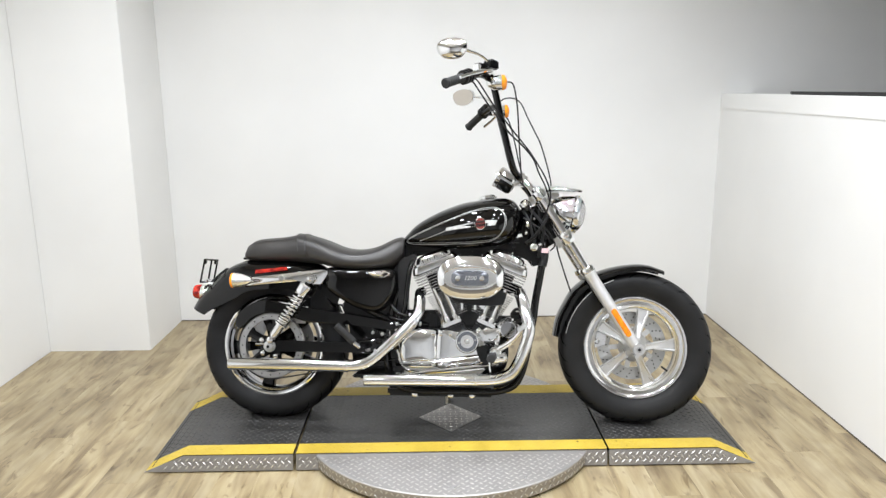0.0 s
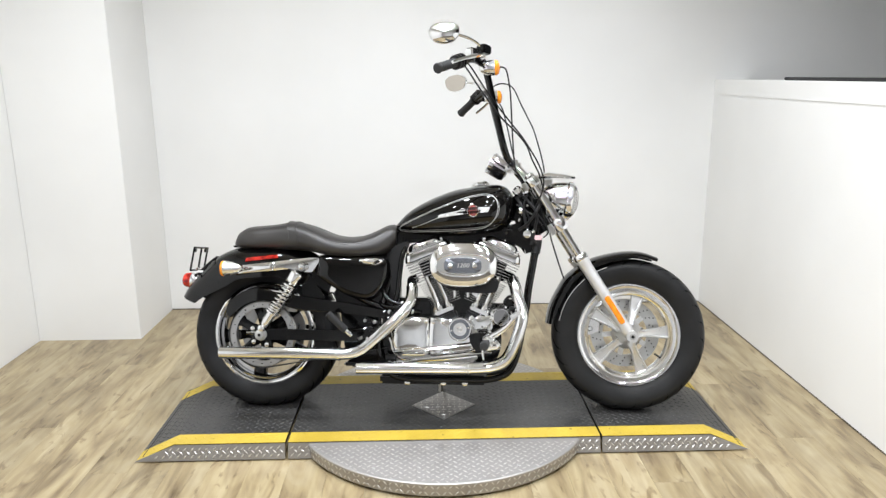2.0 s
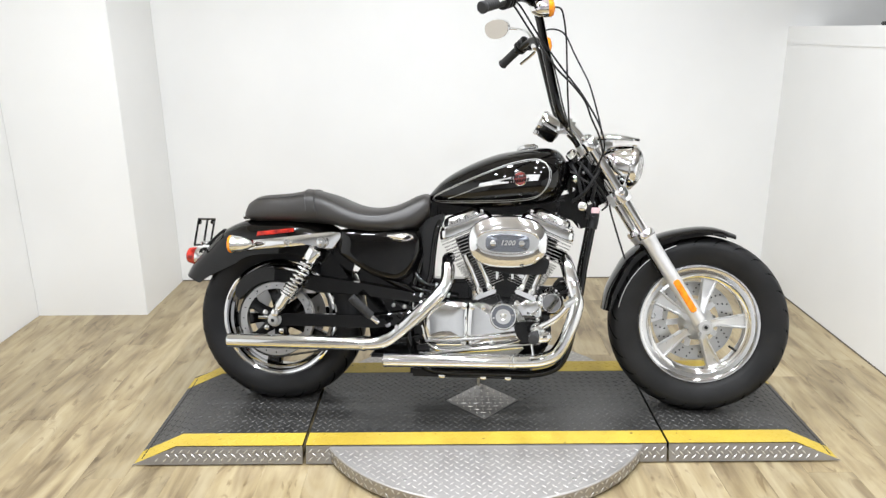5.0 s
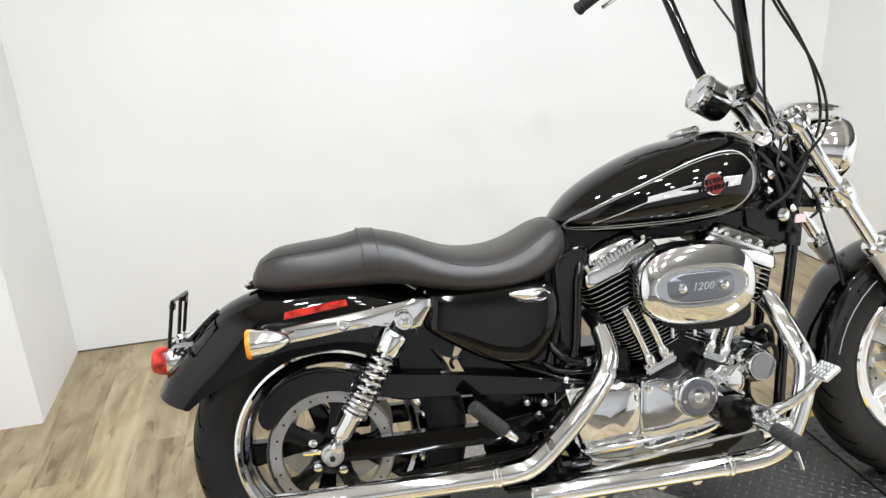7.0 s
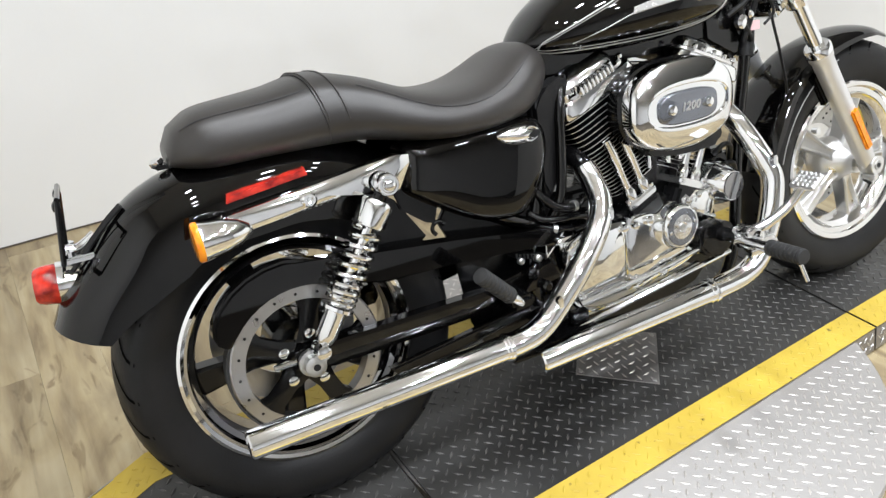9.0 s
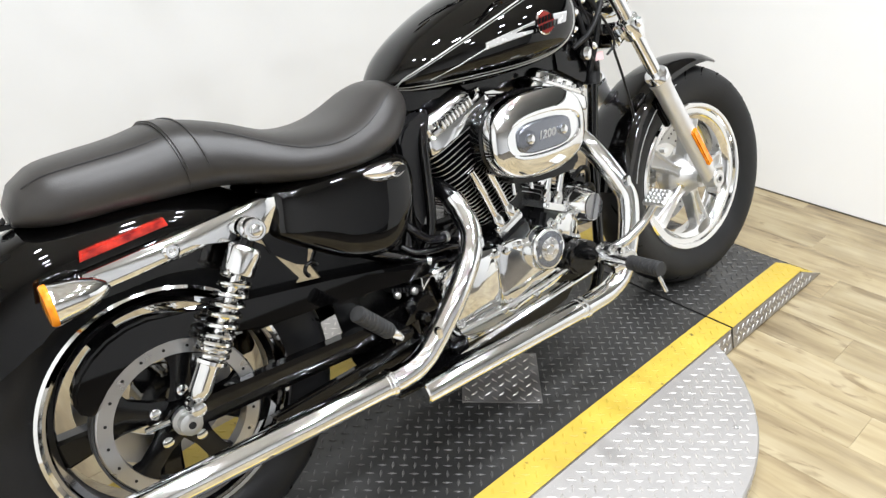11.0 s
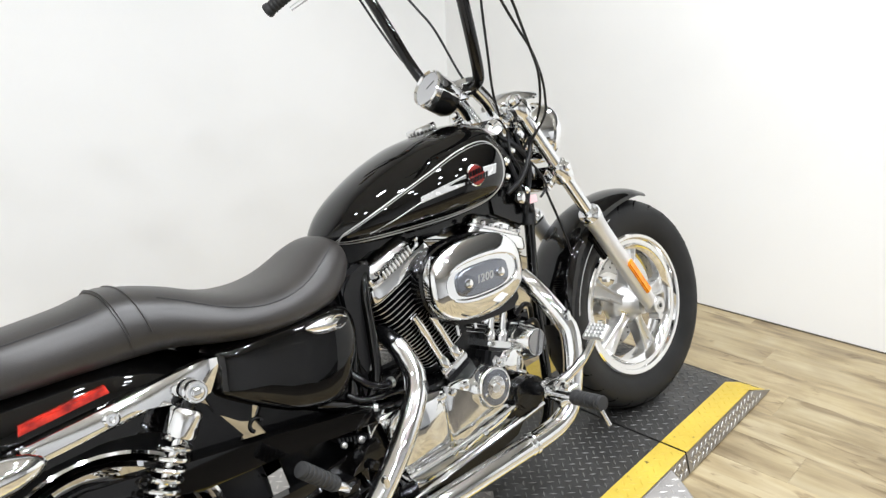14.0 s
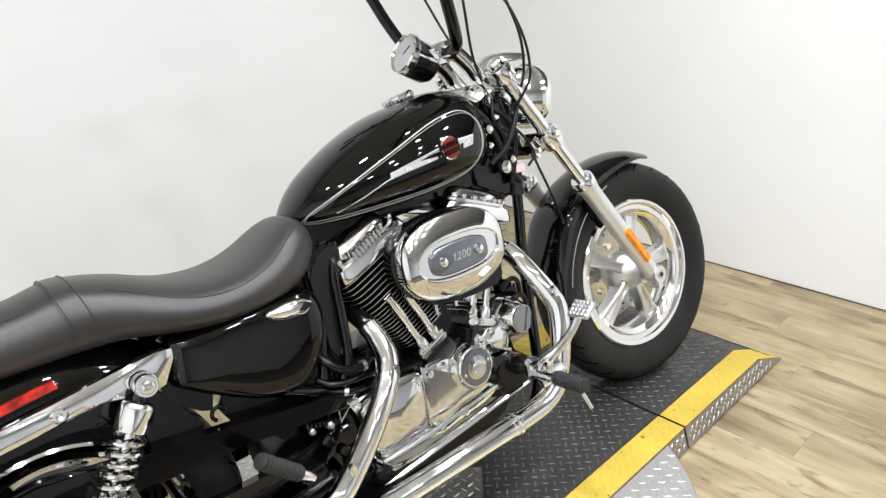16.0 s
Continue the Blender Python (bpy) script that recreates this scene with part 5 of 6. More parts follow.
# frame tubes
FRAME = [
    [(0.345, 0, 0.83), (0.20, 0, 0.775), (0.0, 0, 0.735), (-0.2, 0, 0.70)],
    [(0.384, -0.030, 0.785), (0.392, -0.046, 0.725), (0.376, -0.052, 0.62), (0.3575, -0.053, 0.515), (0.341, -0.060, 0.40), (0.295, -0.085, 0.20), (0.22, -0.09, 0.135), (0.05, -0.09, 0.125), (-0.18, -0.09, 0.13), (-0.26, -0.09, 0.19)],
    [(0.384, 0.020, 0.785), (0.390, 0.036, 0.725), (0.376, 0.046, 0.62), (0.3575, 0.050, 0.515), (0.341, 0.060, 0.40), (0.295, 0.085, 0.20), (0.22, 0.09, 0.135), (0.05, 0.09, 0.125), (-0.18, 0.09, 0.13), (-0.26, 0.09, 0.19)],
    [(-0.26, -0.09, 0.19), (-0.275, -0.09, 0.32), (-0.245, -0.085, 0.48), (-0.205, -0.07, 0.62), (-0.19, -0.04, 0.70)],
    [(-0.26, 0.09, 0.19), (-0.275, 0.09, 0.32), (-0.245, 0.085, 0.48), (-0.205, 0.07, 0.62), (-0.19, 0.04, 0.70)],
    [(-0.2, -0.05, 0.68), (-0.40, -0.10, 0.625), (-0.54, -0.10, 0.61), (-0.72, -0.10, 0.59)],
    [(-0.2, 0.05, 0.68), (-0.40, 0.10, 0.625), (-0.54, 0.10, 0.61), (-0.72, 0.10, 0.59)],
    [(-0.22, -0.085, 0.40), (-0.38, -0.105, 0.48), (-0.53, -0.105, 0.585)],
]
for pts in FRAME:
    part("frame_tube", tube(spline(pts, 6), 0.0135, 12), PAINT, bike, "gloss black frame tube")
part("frame_wrap", tube([(0.3925, -0.047, 0.722), (0.389, -0.049, 0.690), (0.382, -0.0515, 0.655)], 0.0185, 16), BLACK_MATT, bike, "black taped loom round the downtube")
part("paper_tag", box((0.377, -0.074, 0.711), (0.406, -0.064, 0.731), 0.001), PINK, bike, "small pale pink paper tag")
part("cross_plate", box((-0.27, -0.07, 0.10), (0.18, 0.07, 0.14), 0.01), BLACK_MATT, bike, "black lower frame plate")
for x in (-0.15, 0.0, 0.09):
    part("frame_bolt", lathe([(0.009, 0), (0.012, 0.002), (0.012, 0.012), (0.006, 0.015)], (x, -0.082, 0.112), (0, -1, 0), 12), CHROME, bike)

for x, z, r, mt in ((0.318, 0.832, 0.011, CHROME), (0.312, 0.795, 0.008, CHROME), (0.345, 0.855, 0.008, CHROME), (0.345, 0.735, 0.016, CHROME), (0.372, 0.748, 0.010, CHROME)):
    part("neck_bolt", lathe([(r * 0.8, 0), (r, 0.003), (r, 0.014), (r * 0.5, 0.018)], (x, -0.066, z), (0, -1, 0), 14), mt, bike)
part("horn_cover", lathe([(0.020, -0.03), (0.024, -0.02), (0.024, 0.004), (0.016, 0.012), (0.004, 0.014)], (0.345, -0.040, 0.770), (0.1, -1, 0.1), 24), BLACK_METAL, bike)
part("coil_box", box((0.225, -0.062, 0.735), (0.300, -0.02, 0.775), 0.018), BLACK_MATT, bike, "black ignition coil housing")

# side stand on the left
part("side_stand", tube(spline([(0.02, 0.085, 0.13), (0.0, 0.14, 0.10), (-0.03, 0.20, 0.065), (-0.045, 0.245, 0.028)], 5), 0.011, 10), CHROME, bike, "chrome side stand, folded down")
part("stand_foot", box((-0.075, 0.22, -0.046), (-0.02, 0.275, 0.026), 0.008), CHROME, bike)
part("stand_bolt", tube([(-0.02, -0.01, 0.112), (-0.02, 0.0, 0.06)], 0.006, 8), SATIN, bike)

# right side cover over the oil tank, with its latch
SC = [(-0.528, 0.636), (-0.536, 0.600), (-0.540, 0.566), (-0.528, 0.549), (-0.483, 0.517), (-0.420, 0.480), (-0.385, 0.465), (-0.345, 0.456), (-0.305, 0.456), (-0.279, 0.470), (-0.256, 0.498), (-0.236, 0.540), (-0.226, 0.590), (-0.234, 0.625), (-0.262, 0.642), (-0.340, 0.647), (-0.430, 0.646), (-0.500, 0.643)]
for side in (-1, 1):
    rim = closed_curve2(SC, 5)
    cx, cz = -0.385, 0.540
    bm = bmesh.new()
    bridge(bm, [[(cx + (x - cx) * s, side * y, cz + (z - cz) * s) for x, z in rim] for s, y in ((1.0, 0.06), (1.0, 0.094), (0.993, 0.104), (0.975, 0.1135), (0.945, 0.1215), (0.90, 0.1275), (0.83, 0.1315), (0.72, 0.1340), (0.5, 0.1362), (0.3, 0.137), (0.02, 0.1375))])
    cover = part("side_cover", bm, PAINT, bike, "gloss black oil tank side cover")
    if side < 0:
        part("cover_latch", pillow(closed_curve2([(-0.352, 0.622), (-0.325, 0.602), (-0.290, 0.598), (-0.266, 0.604), (-0.255, 0.620), (-0.290, 0.633), (-0.328, 0.632)], 4), -0.106, -0.140, 0.010, 0.008), CHROME, cover, "chrome cover latch")
        part("latch_ring", tube([(-0.282 + 0.0150 * math.cos(radians(a)), -0.1465, 0.616 + 0.0125 * math.sin(radians(a))) for a in range(0, 361, 20)], 0.0024, 8), CHROME, cover)
        part("latch_slot", plate(closed_curve2([(-0.290, 0.612), (-0.272, 0.609), (-0.262, 0.616), (-0.272, 0.622)], 4), -0.1492, -0.140, 0.0), BLACK_MATT, cover)
part("battery_tray", box((-0.245, -0.075, 0.38), (-0.195, 0.075, 0.70), 0.015), BLACK_MATT, bike, "black plastic battery tray")
part("tank_rear_mount", box((-0.222, -0.058, 0.672), (-0.168, 0.058, 0.742), 0.010), BLACK_METAL, bike, "black rear tank mount")
part("neck_cover", plate(closed_curve2([(-0.225, 0.665), (-0.190, 0.690), (-0.150, 0.700), (-0.158, 0.665), (-0.182, 0.62), (-0.192, 0.56), (-0.200, 0.48), (-0.222, 0.48), (-0.225, 0.58)], 4), -0.092, -0.055, 0.010), BLACK_MATT, bike, "satin black plastic side trim")
part("trim_tube", tube(spline([(-0.155, -0.075, 0.700), (-0.176, -0.092, 0.640), (-0.186, -0.100, 0.560), (-0.196, -0.100, 0.470), (-0.222, -0.098, 0.425)], 6), 0.011, 12), PAINT, bike, "gloss black frame upright")
part("backbone_cover", box((-0.20, -0.050, 0.700), (0.268, 0.050, 0.765), 0.014), BLACK_METAL, bike, "black frame backbone under the tank")
for pts, r in (([(-0.262, -0.085, 0.500), (-0.246, -0.104, 0.478), (-0.226, -0.112, 0.456), (-0.200, -0.112, 0.444), (-0.172, -0.108, 0.441), (-0.13, -0.085, 0.445)], 0.0095),
               ([(-0.268, -0.088, 0.446), (-0.250, -0.104, 0.431), (-0.215, -0.110, 0.424), (-0.176, -0.108, 0.419), (-0.13, -0.100, 0.408), (-0.10, -0.08, 0.402)], 0.0080),
               ([(-0.255, -0.095, 0.417), (-0.225, -0.112, 0.406), (-0.185, -0.112, 0.398)], 0.0070)):
    hose = part("engine_hose", tube(spline(pts, 5), r, 12), BLACK_METAL, bike, "black rubber hose")
    p, q = Vector(pts[-2]), Vector(pts[-3])
    part("hose_clip", lathe([(r + 0.0005, -0.005), (r + 0.002, -0.004), (r + 0.002, 0.004), (r + 0.0005, 0.005)], p, q - p, 14), SATIN, hose)
part("gearbox_top", box((-0.205, -0.066, 0.380), (-0.045, 0.066, 0.464), 0.014), BLACK_METAL, bike, "black gearbox housing top")

# ---- engine ----
CRANK = Vector((0.076, 0, 0.300))
part("crankcase", plate(closed_curve2([(-0.235, 0.375), (-0.16, 0.392), (-0.05, 0.392), (0.07, 0.40), (0.18, 0.39), (0.235, 0.34), (0.235, 0.25), (0.19, 0.185), (0.05, 0.158), (-0.12, 0.165), (-0.215, 0.205), (-0.24, 0.30)], 4), -0.098, 0.12, 0.012), BLACK_METAL, bike, "black engine crankcase")
part("sprocket_cover", pillow([(-0.236, 0.386), (-0.226, 0.390), (-0.168, 0.391), (-0.110, 0.390), (-0.068, 0.386), (-0.058, 0.381), (-0.0570, 0.330), (-0.0565, 0.246), (-0.062, 0.234), (-0.085, 0.228), (-0.160, 0.226), (-0.190, 0.234), (-0.206, 0.254), (-0.215, 0.31)], -0.09, -0.132, 0.009, 0.010), CHROME, bike, "polished chrome sprocket cover")
part("gear_cover", pillow(closed_curve2([(-0.0548, 0.376), (-0.045, 0.384), (0.0, 0.386), (0.030, 0.380), (0.067, 0.396), (0.112, 0.376), (0.130, 0.345), (0.158, 0.318), (0.168, 0.290), (0.140, 0.256), (0.09, 0.236), (0.02, 0.227), (-0.0545, 0.228)], 3), -0.088, -0.130, 0.007, 0.009), CHROME, bike, "polished chrome gear case cover")
part("lower_case_rail", plate([(-0.200, 0.226), (0.12, 0.232), (0.145, 0.222), (0.12, 0.200), (-0.16, 0.190), (-0.195, 0.204)], -0.114, -0.09, 0.008), SATIN, bike, "satin alloy lower case edge")
TC = (0.070, -0.136, 0.342)
cc = part("timer_cover", lathe([(0.046, -0.02), (0.050, -0.006), (0.050, 0.012), (0.0485, 0.019), (0.045, 0.0225), (0.0415, 0.0225), (0.0405, 0.0205), (0.002, 0.0205)], TC, (0, -1, 0), 48), CHROME, bike, "round chrome timer cover")
part("cover_ring", lathe([(0.0402, 0.0206), (0.0402, 0.0222), (0.0275, 0.0222), (0.0275, 0.0206)], TC, (0, -1, 0), 48, True), DARK_GREY, cc, "brushed dark grey ring")
part("cover_disc", lathe([(0.0272, 0.0206), (0.0268, 0.0232), (0.012, 0.0236), (0.0105, 0.0226), (0.002, 0.0226)], TC, (0, -1, 0), 40), POLISHED, cc, "bright silver centre disc")
part("cover_screw", lathe([(0.0075, 0.022), (0.0075, 0.0252), (0.004, 0.0258), (0.0035, 0.0238), (0.001, 0.0238)], TC, (0, -1, 0), 16), SATIN, cc)
for k in range(2):
    part("cover_screw", lathe([(0.0040, 0.021), (0.0040, 0.0245), (0.002, 0.025)], (TC[0] + (0.034 if k else -0.034), TC[1], TC[2] + (0.006 if k else -0.006)), (0, -1, 0), 10), CHROME, cc)
for x, z in ((-0.070, 0.372), (-0.070, 0.242), (-0.040, 0.370), (0.000, 0.372), (0.150, 0.306), (0.125, 0.268), (-0.215, 0.372), (-0.190, 0.250), (0.03, 0.243), (-0.04, 0.243)):
    part("case_bolt", lathe([(0.0075, -0.006), (0.0085, 0.0), (0.0085, 0.007), (0.004, 0.009)], (x, -0.136, z), (0, -1, 0), 12), CHROME, bike)
# oil filter / regulator cap
part("regulator_body", box((0.185, -0.085, 0.345), (0.275, -0.03, 0.445), 0.012), BLACK_METAL, bike, "black regulator block")
part("sensor_block", box((0.248, -0.072, 0.398), (0.308, -0.020, 0.462), 0.012), BLACK_METAL, bike, "black sensor housing")
for pts in ([(0.252, -0.074, 0.452), (0.272, -0.088, 0.474), (0.296, -0.084, 0.462), (0.312, -0.066, 0.425)], [(0.262, -0.078, 0.415), (0.290, -0.090, 0.428), (0.312, -0.080, 0.405), (0.318, -0.062, 0.360)]):
    part("sensor_hose", tube(spline(pts, 5), 0.0065, 10), BLACK_MATT, bike, "black rubber hose")
part("round_cap", lathe([(0.049, -0.075), (0.050, -0.040), (0.048, -0.034), (0.0355, 0.000), (0.0330, 0.004), (0.002, 0.005)], (0.238, -0.141, 0.392), (0.05, -1, 0.0), 40), CHROME, bike, "round chrome filter cap")
part("cap_face", lathe([(0.0315, 0.0045), (0.0310, 0.0062), (0.002, 0.0064)], (0.238, -0.141, 0.392), (0.05, -1, 0.0), 32), CHROME_REFLECTING_DARK, bike, "flat chrome cap face with its dark reflection put into the colour")
part("oil_pump", pillow([(0.105, 0.390), (0.118, 0.398), (0.130, 0.388), (0.148, 0.400), (0.170, 0.394), (0.198, 0.398), (0.206, 0.370), (0.205, 0.345), (0.190, 0.318), (0.168, 0.312), (0.150, 0.320), (0.128, 0.330), (0.120, 0.352), (0.108, 0.365)], -0.07, -0.122, 0.004, 0.005), CHROME, bike, "polished alloy pump casting")
for x, z in ((0.118, 0.384), (0.150, 0.390), (0.192, 0.328), (0.196, 0.386)):
    part("pump_bolt", lathe([(0.006, 0), (0.007, 0.002), (0.007, 0.008), (0.003, 0.010)], (x, -0.122, z), (0, -1, 0), 10), CHROME, bike)

# cylinders
def cylinder(lean, label):
    ax = Vector((math.sin(lean), 0, math.cos(lean)))
    side = Vector((math.cos(lean), 0, -math.sin(lean)))

    def ring(d, wx, wy, n=36, power=3.0, yshift=0.0):
        out = []
        for k in range(n):
            a = 2 * math.pi * k / n
            c, s = math.cos(a), math.sin(a)
            out.append(CRANK + ax * d + side * (wx * math.copysign(abs(c) ** (2 / power), c)) + Vector((0, yshift + wy * math.copysign(abs(s) ** (2 / power), s), 0)))
        return out

    cy = part("cylinder", bridge(bmesh.new(), [ring(d, 0.058, 0.070) for d in (0.10, 0.36)]), BLACK_MATT, bike, label)
    fins = [(0.156 + 0.0092 * k, 0.066 + 0.0019 * k, 0.082, 0.0026) for k in range(13)] + [(0.281 + 0.0120 * k, 0.096 + 0.0018 * k, 0.092, 0.0036) for k in range(8)]
    for d, wx, wy, th in fins:
        part("cooling_fin", bridge(bmesh.new(), [ring(d, wx - 0.002, wy - 0.002, 40, 6), ring(d, wx, wy, 40, 6), ring(d + th, wx, wy, 40, 6), ring(d + th, wx - 0.002, wy - 0.002, 40, 6)]), BLACK_METAL, cy, "black cooling fin")
        part("fin_edge", bridge(bmesh.new(), [ring(d + th * 0.30, wx - 0.0004, wy - 0.0004, 40, 6), ring(d + th * 0.32, wx + 0.0006, wy + 0.0006, 40, 6), ring(d + th * 0.72, wx + 0.0006, wy + 0.0006, 40, 6), ring(d + th * 0.74, wx - 0.0004, wy - 0.0004, 40, 6)], True), ALLOY, cy, "machined bright fin edge")
    head = part("rocker_box", bridge(bmesh.new(), [ring(d, wx, wy, 40, pw) for d, wx, wy, pw in ((0.371, 0.094, 0.092, 8), (0.373, 0.103, 0.099, 8), (0.380, 0.105, 0.100, 8), (0.401, 0.098, 0.097, 8), (0.405, 0.094, 0.093, 8))]), CHROME, bike, "chrome lower rocker box")
    part("rocker_flange", bridge(bmesh.new(), [ring(d, wx, wy, 40, 5) for d, wx, wy in ((0.404, 0.086, 0.088), (0.405, 0.094, 0.096), (0.411, 0.094, 0.096), (0.413, 0.090, 0.092))]), POLISHED, head)
    part("rocker_cover", bridge(bmesh.new(), [ring(d, wx, wy, 40, 6) for d, wx, wy in ((0.411, 0.076, 0.078), (0.428, 0.074, 0.076), (0.437, 0.068, 0.070), (0.443, 0.054, 0.056), (0.445, 0.030, 0.03))]), CHROME, head, "chrome rocker box cover")
    for sx in (-0.076, -0.046, -0.015, 0.015, 0.046, 0.076):
        for sy in (-1, 1):
            p = CRANK + ax * 0.412 + side * sx + Vector((0, sy * 0.085, 0))
            part("rocker_bolt", lathe([(0.0058, 0.0), (0.0066, 0.002), (0.0066, 0.010), (0.004, 0.012)], p, ax, 10), CHROME, head)
    if lean < 0:
        for k in range(9):
            p = CRANK + ax * 0.414 + side * (-0.046 + 0.0105 * k) + Vector((0, -0.094, 0))
            part("flange_tooth", box((-0.0034, -0.010, -0.009), (0.0034, 0.010, 0.008), 0.0015, Matrix.Translation(p) @ Matrix.Rotation(lean, 4, "Y")), POLISHED, head)
    return ax, side


for lean, label in ((radians(-22.5), "finned black rear cylinder"), (radians(22.5), "finned black front cylinder")):
    ax, side = cylinder(lean, label)
    out = -1 if lean < 0 else 1
    for off in (-0.001, 0.038):
        base = CRANK + ax * 0.152 + side * (out * off) + Vector((0, -0.097, 0))
        pr = part("pushrod_tube", lathe([(0.0092, 0.0), (0.0092, 0.07), (0.0108, 0.075), (0.0108, 0.14)], base, ax, 16), CHROME, bike, "chrome pushrod tube")
        part("tube_collar", lathe([(0.0130, -0.014), (0.0138, -0.010), (0.0138, 0.008), (0.0115, 0.012), (0.0095, 0.018)], base, ax, 16), CHROME, pr)
    m = Matrix.Translation(CRANK + ax * 0.135 + side * (out * 0.022) + Vector((0, -0.090, 0))) @ Matrix.Rotation(lean, 4, "Y")
    lb = part("lifter_block", box((-0.040, -0.026, -0.010), (0.040, 0.03, 0.006), 0.004, m), CHROME, bike, "polished lifter block")
    part("lifter_cover", box((-0.043, -0.030, -0.060), (0.043, 0.03, -0.009), 0.010, m), BLACK_MATT, lb, "satin black lifter cover")
    for sx in (-1, 1):
        part("lifter_bolt", lathe([(0.0055, 0), (0.0065, 0.002), (0.0065, 0.009), (0.003, 0.011)], m @ Vector((sx * 0.034, -0.018, 0.005)), ax, 10), CHROME, lb)

# throttle body region and the chrome air cleaner
part("intake_block", box((0.0, -0.075, 0.46), (0.16, 0.03, 0.58), 0.02), BLACK_MATT, bike, "black intake body")
part("v_guard", plate([(0.02, 0.375), (0.045, 0.44), (0.02, 0.52), (0.135, 0.52), (0.112, 0.44), (0.135, 0.375)], -0.076, -0.03, 0.004), BLACK_METAL, bike, "black guard between the cylinders")
part("intake_support", box((0.118, -0.105, 0.475), (0.148, -0.075, 0.53), 0.006), CHROME, bike)
for x in (0.045, 0.10, 0.137):
    part("intake_bolt", tube([(x, -0.09, 0.470), (x, -0.09, 0.52)], 0.006, 10), CHROME, bike)
AX, AZ = 0.081, 0.605


def oval_loft(rows, cx=AX, cz=AZ, n=56, power=2.4):
    return bridge(bmesh.new(), [[(x, y, z) for x, z in oval(cx, cz, ax, az, n, power)] for ax, az, y in rows])


ac = part("air_cleaner_back", oval_loft([(0.132, 0.084, -0.088), (0.140, 0.093, -0.092), (0.1415, 0.0945, -0.104), (0.1415, 0.0945, -0.126), (0.136, 0.089, -0.131)]), BLACK_METAL, bike, "black air cleaner backing plate")
part("backing_lip", plate(closed_curve2([(0.010, 0.512), (0.060, 0.496), (0.130, 0.489), (0.205, 0.491), (0.222, 0.505), (0.224, 0.545), (0.150, 0.560), (0.050, 0.550)], 4), -0.126, -0.092, 0.006), BLACK_MATT, ac, "satin black lower lip of the backing plate")
part("air_cleaner_cover", oval_loft([(0.130, 0.083, -0.124), (0.1375, 0.0905, -0.131), (0.1390, 0.0920, -0.137), (0.1390, 0.0920, -0.155), (0.1382, 0.0912, -0.1610), (0.1362, 0.0892, -0.1655), (0.1325, 0.0850, -0.1688), (0.1270, 0.0760, -0.1720), (0.1200, 0.0630, -0.1755), (0.1135, 0.0500, -0.1783), (0.1105, 0.0440, -0.1792), (0.1085, 0.0415, -0.1782), (0.1070, 0.0400, -0.1740), (0.06, 0.022, -0.1735), (0.01, 0.004, -0.1735)], AX, AZ, 64, 2.45), CHROME, ac, "domed chrome air cleaner cover")
part("cover_badge", oval_loft([(0.0765, 0.0325, -0.172), (0.0765, 0.0325, -0.1795), (0.0735, 0.0300, -0.1815), (0.02, 0.01, -0.1815)], 0.080, 0.602, 48, 3.4), DARK_GREY, ac, "dark grey badge inset")
for x in (0.030, 0.129):
    part("badge_bolt", lathe([(0.010, 0), (0.011, 0.003), (0.010, 0.007), (0.005, 0.009)], (x, -0.1805, 0.602), (0, -1, 0), 18), CHROME, ac)
font = bpy.data.curves.new("badge_number", "FONT")
font.body, font.size, font.extrude, font.align_x, font.align_y = "1200", 0.024, 0.0009, "CENTER", "CENTER"
font.shear, font.space_character, font.offset = 0.28, 1.08, 0.0006
holder = bpy.data.objects.new("badge_number_source", font)
scene.collection.objects.link(holder)
text_mesh = bpy.data.meshes.new_from_object(holder.evaluated_get(bpy.context.evaluated_depsgraph_get()))
bpy.data.objects.remove(holder)
text_mesh.materials.clear()
text_mesh.materials.append(SATIN)
num = shared("badge_number", text_mesh, ac, Matrix.Translation((0.080, -0.1820, 0.602)) @ Matrix.Rotation(radians(90), 4, "X"))
tagged(num, "raised chrome number 1200")
bm = bmesh.new()
for k in range(6):
    add_box(bm, (-0.0575 + 0.0, -0.124 + 0.0, 0.580 + 0.008 * k), (-0.0535, -0.100, 0.584 + 0.008 * k))
part("vent_slots", bm, SATIN, ac)

# ---- exhaust ----
def pipe(name, pts, r, label, steps=7, n=20):
    return part(name, tube(spline(pts, steps), r, n), CHROME, bike, label)


fp = pipe("front_exhaust_pipe", [(0.286, -0.082, 0.544), (0.294, -0.108, 0.518), (0.304, -0.138, 0.476), (0.317, -0.163, 0.428), (0.322, -0.178, 0.392), (0.306, -0.188, 0.330), (0.283, -0.192, 0.270), (0.252, -0.195, 0.222), (0.205, -0.196, 0.200), (0.150, -0.196, 0.193), (0.09, -0.196, 0.191)], 0.0245, "chrome front exhaust pipe")
part("front_header", tube(spline([(0.235, -0.010, 0.558), (0.264, -0.045, 0.560), (0.282, -0.072, 0.548), (0.292, -0.100, 0.524)], 5), 0.0215, 20), BLACK_METAL, fp, "blackened exhaust header")
part("front_muffler", lathe([(0.018, 0.452), (0.0215, 0.452), (0.0245, 0.449), (0.0245, 0.010), (0.0262, 0.008), (0.0262, 0.0), (0.0245, -0.002)], (0.103, -0.196, 0.191), (-1, 0, -0.017), 32), CHROME, fp, "slash-cut chrome muffler")
part("muffler_mouth", lathe([(0.0205, 0.440), (0.0205, 0.4505), (0.002, 0.430)], (0.103, -0.196, 0.191), (-1, 0, -0.017), 28), BLACK_MATT, fp)
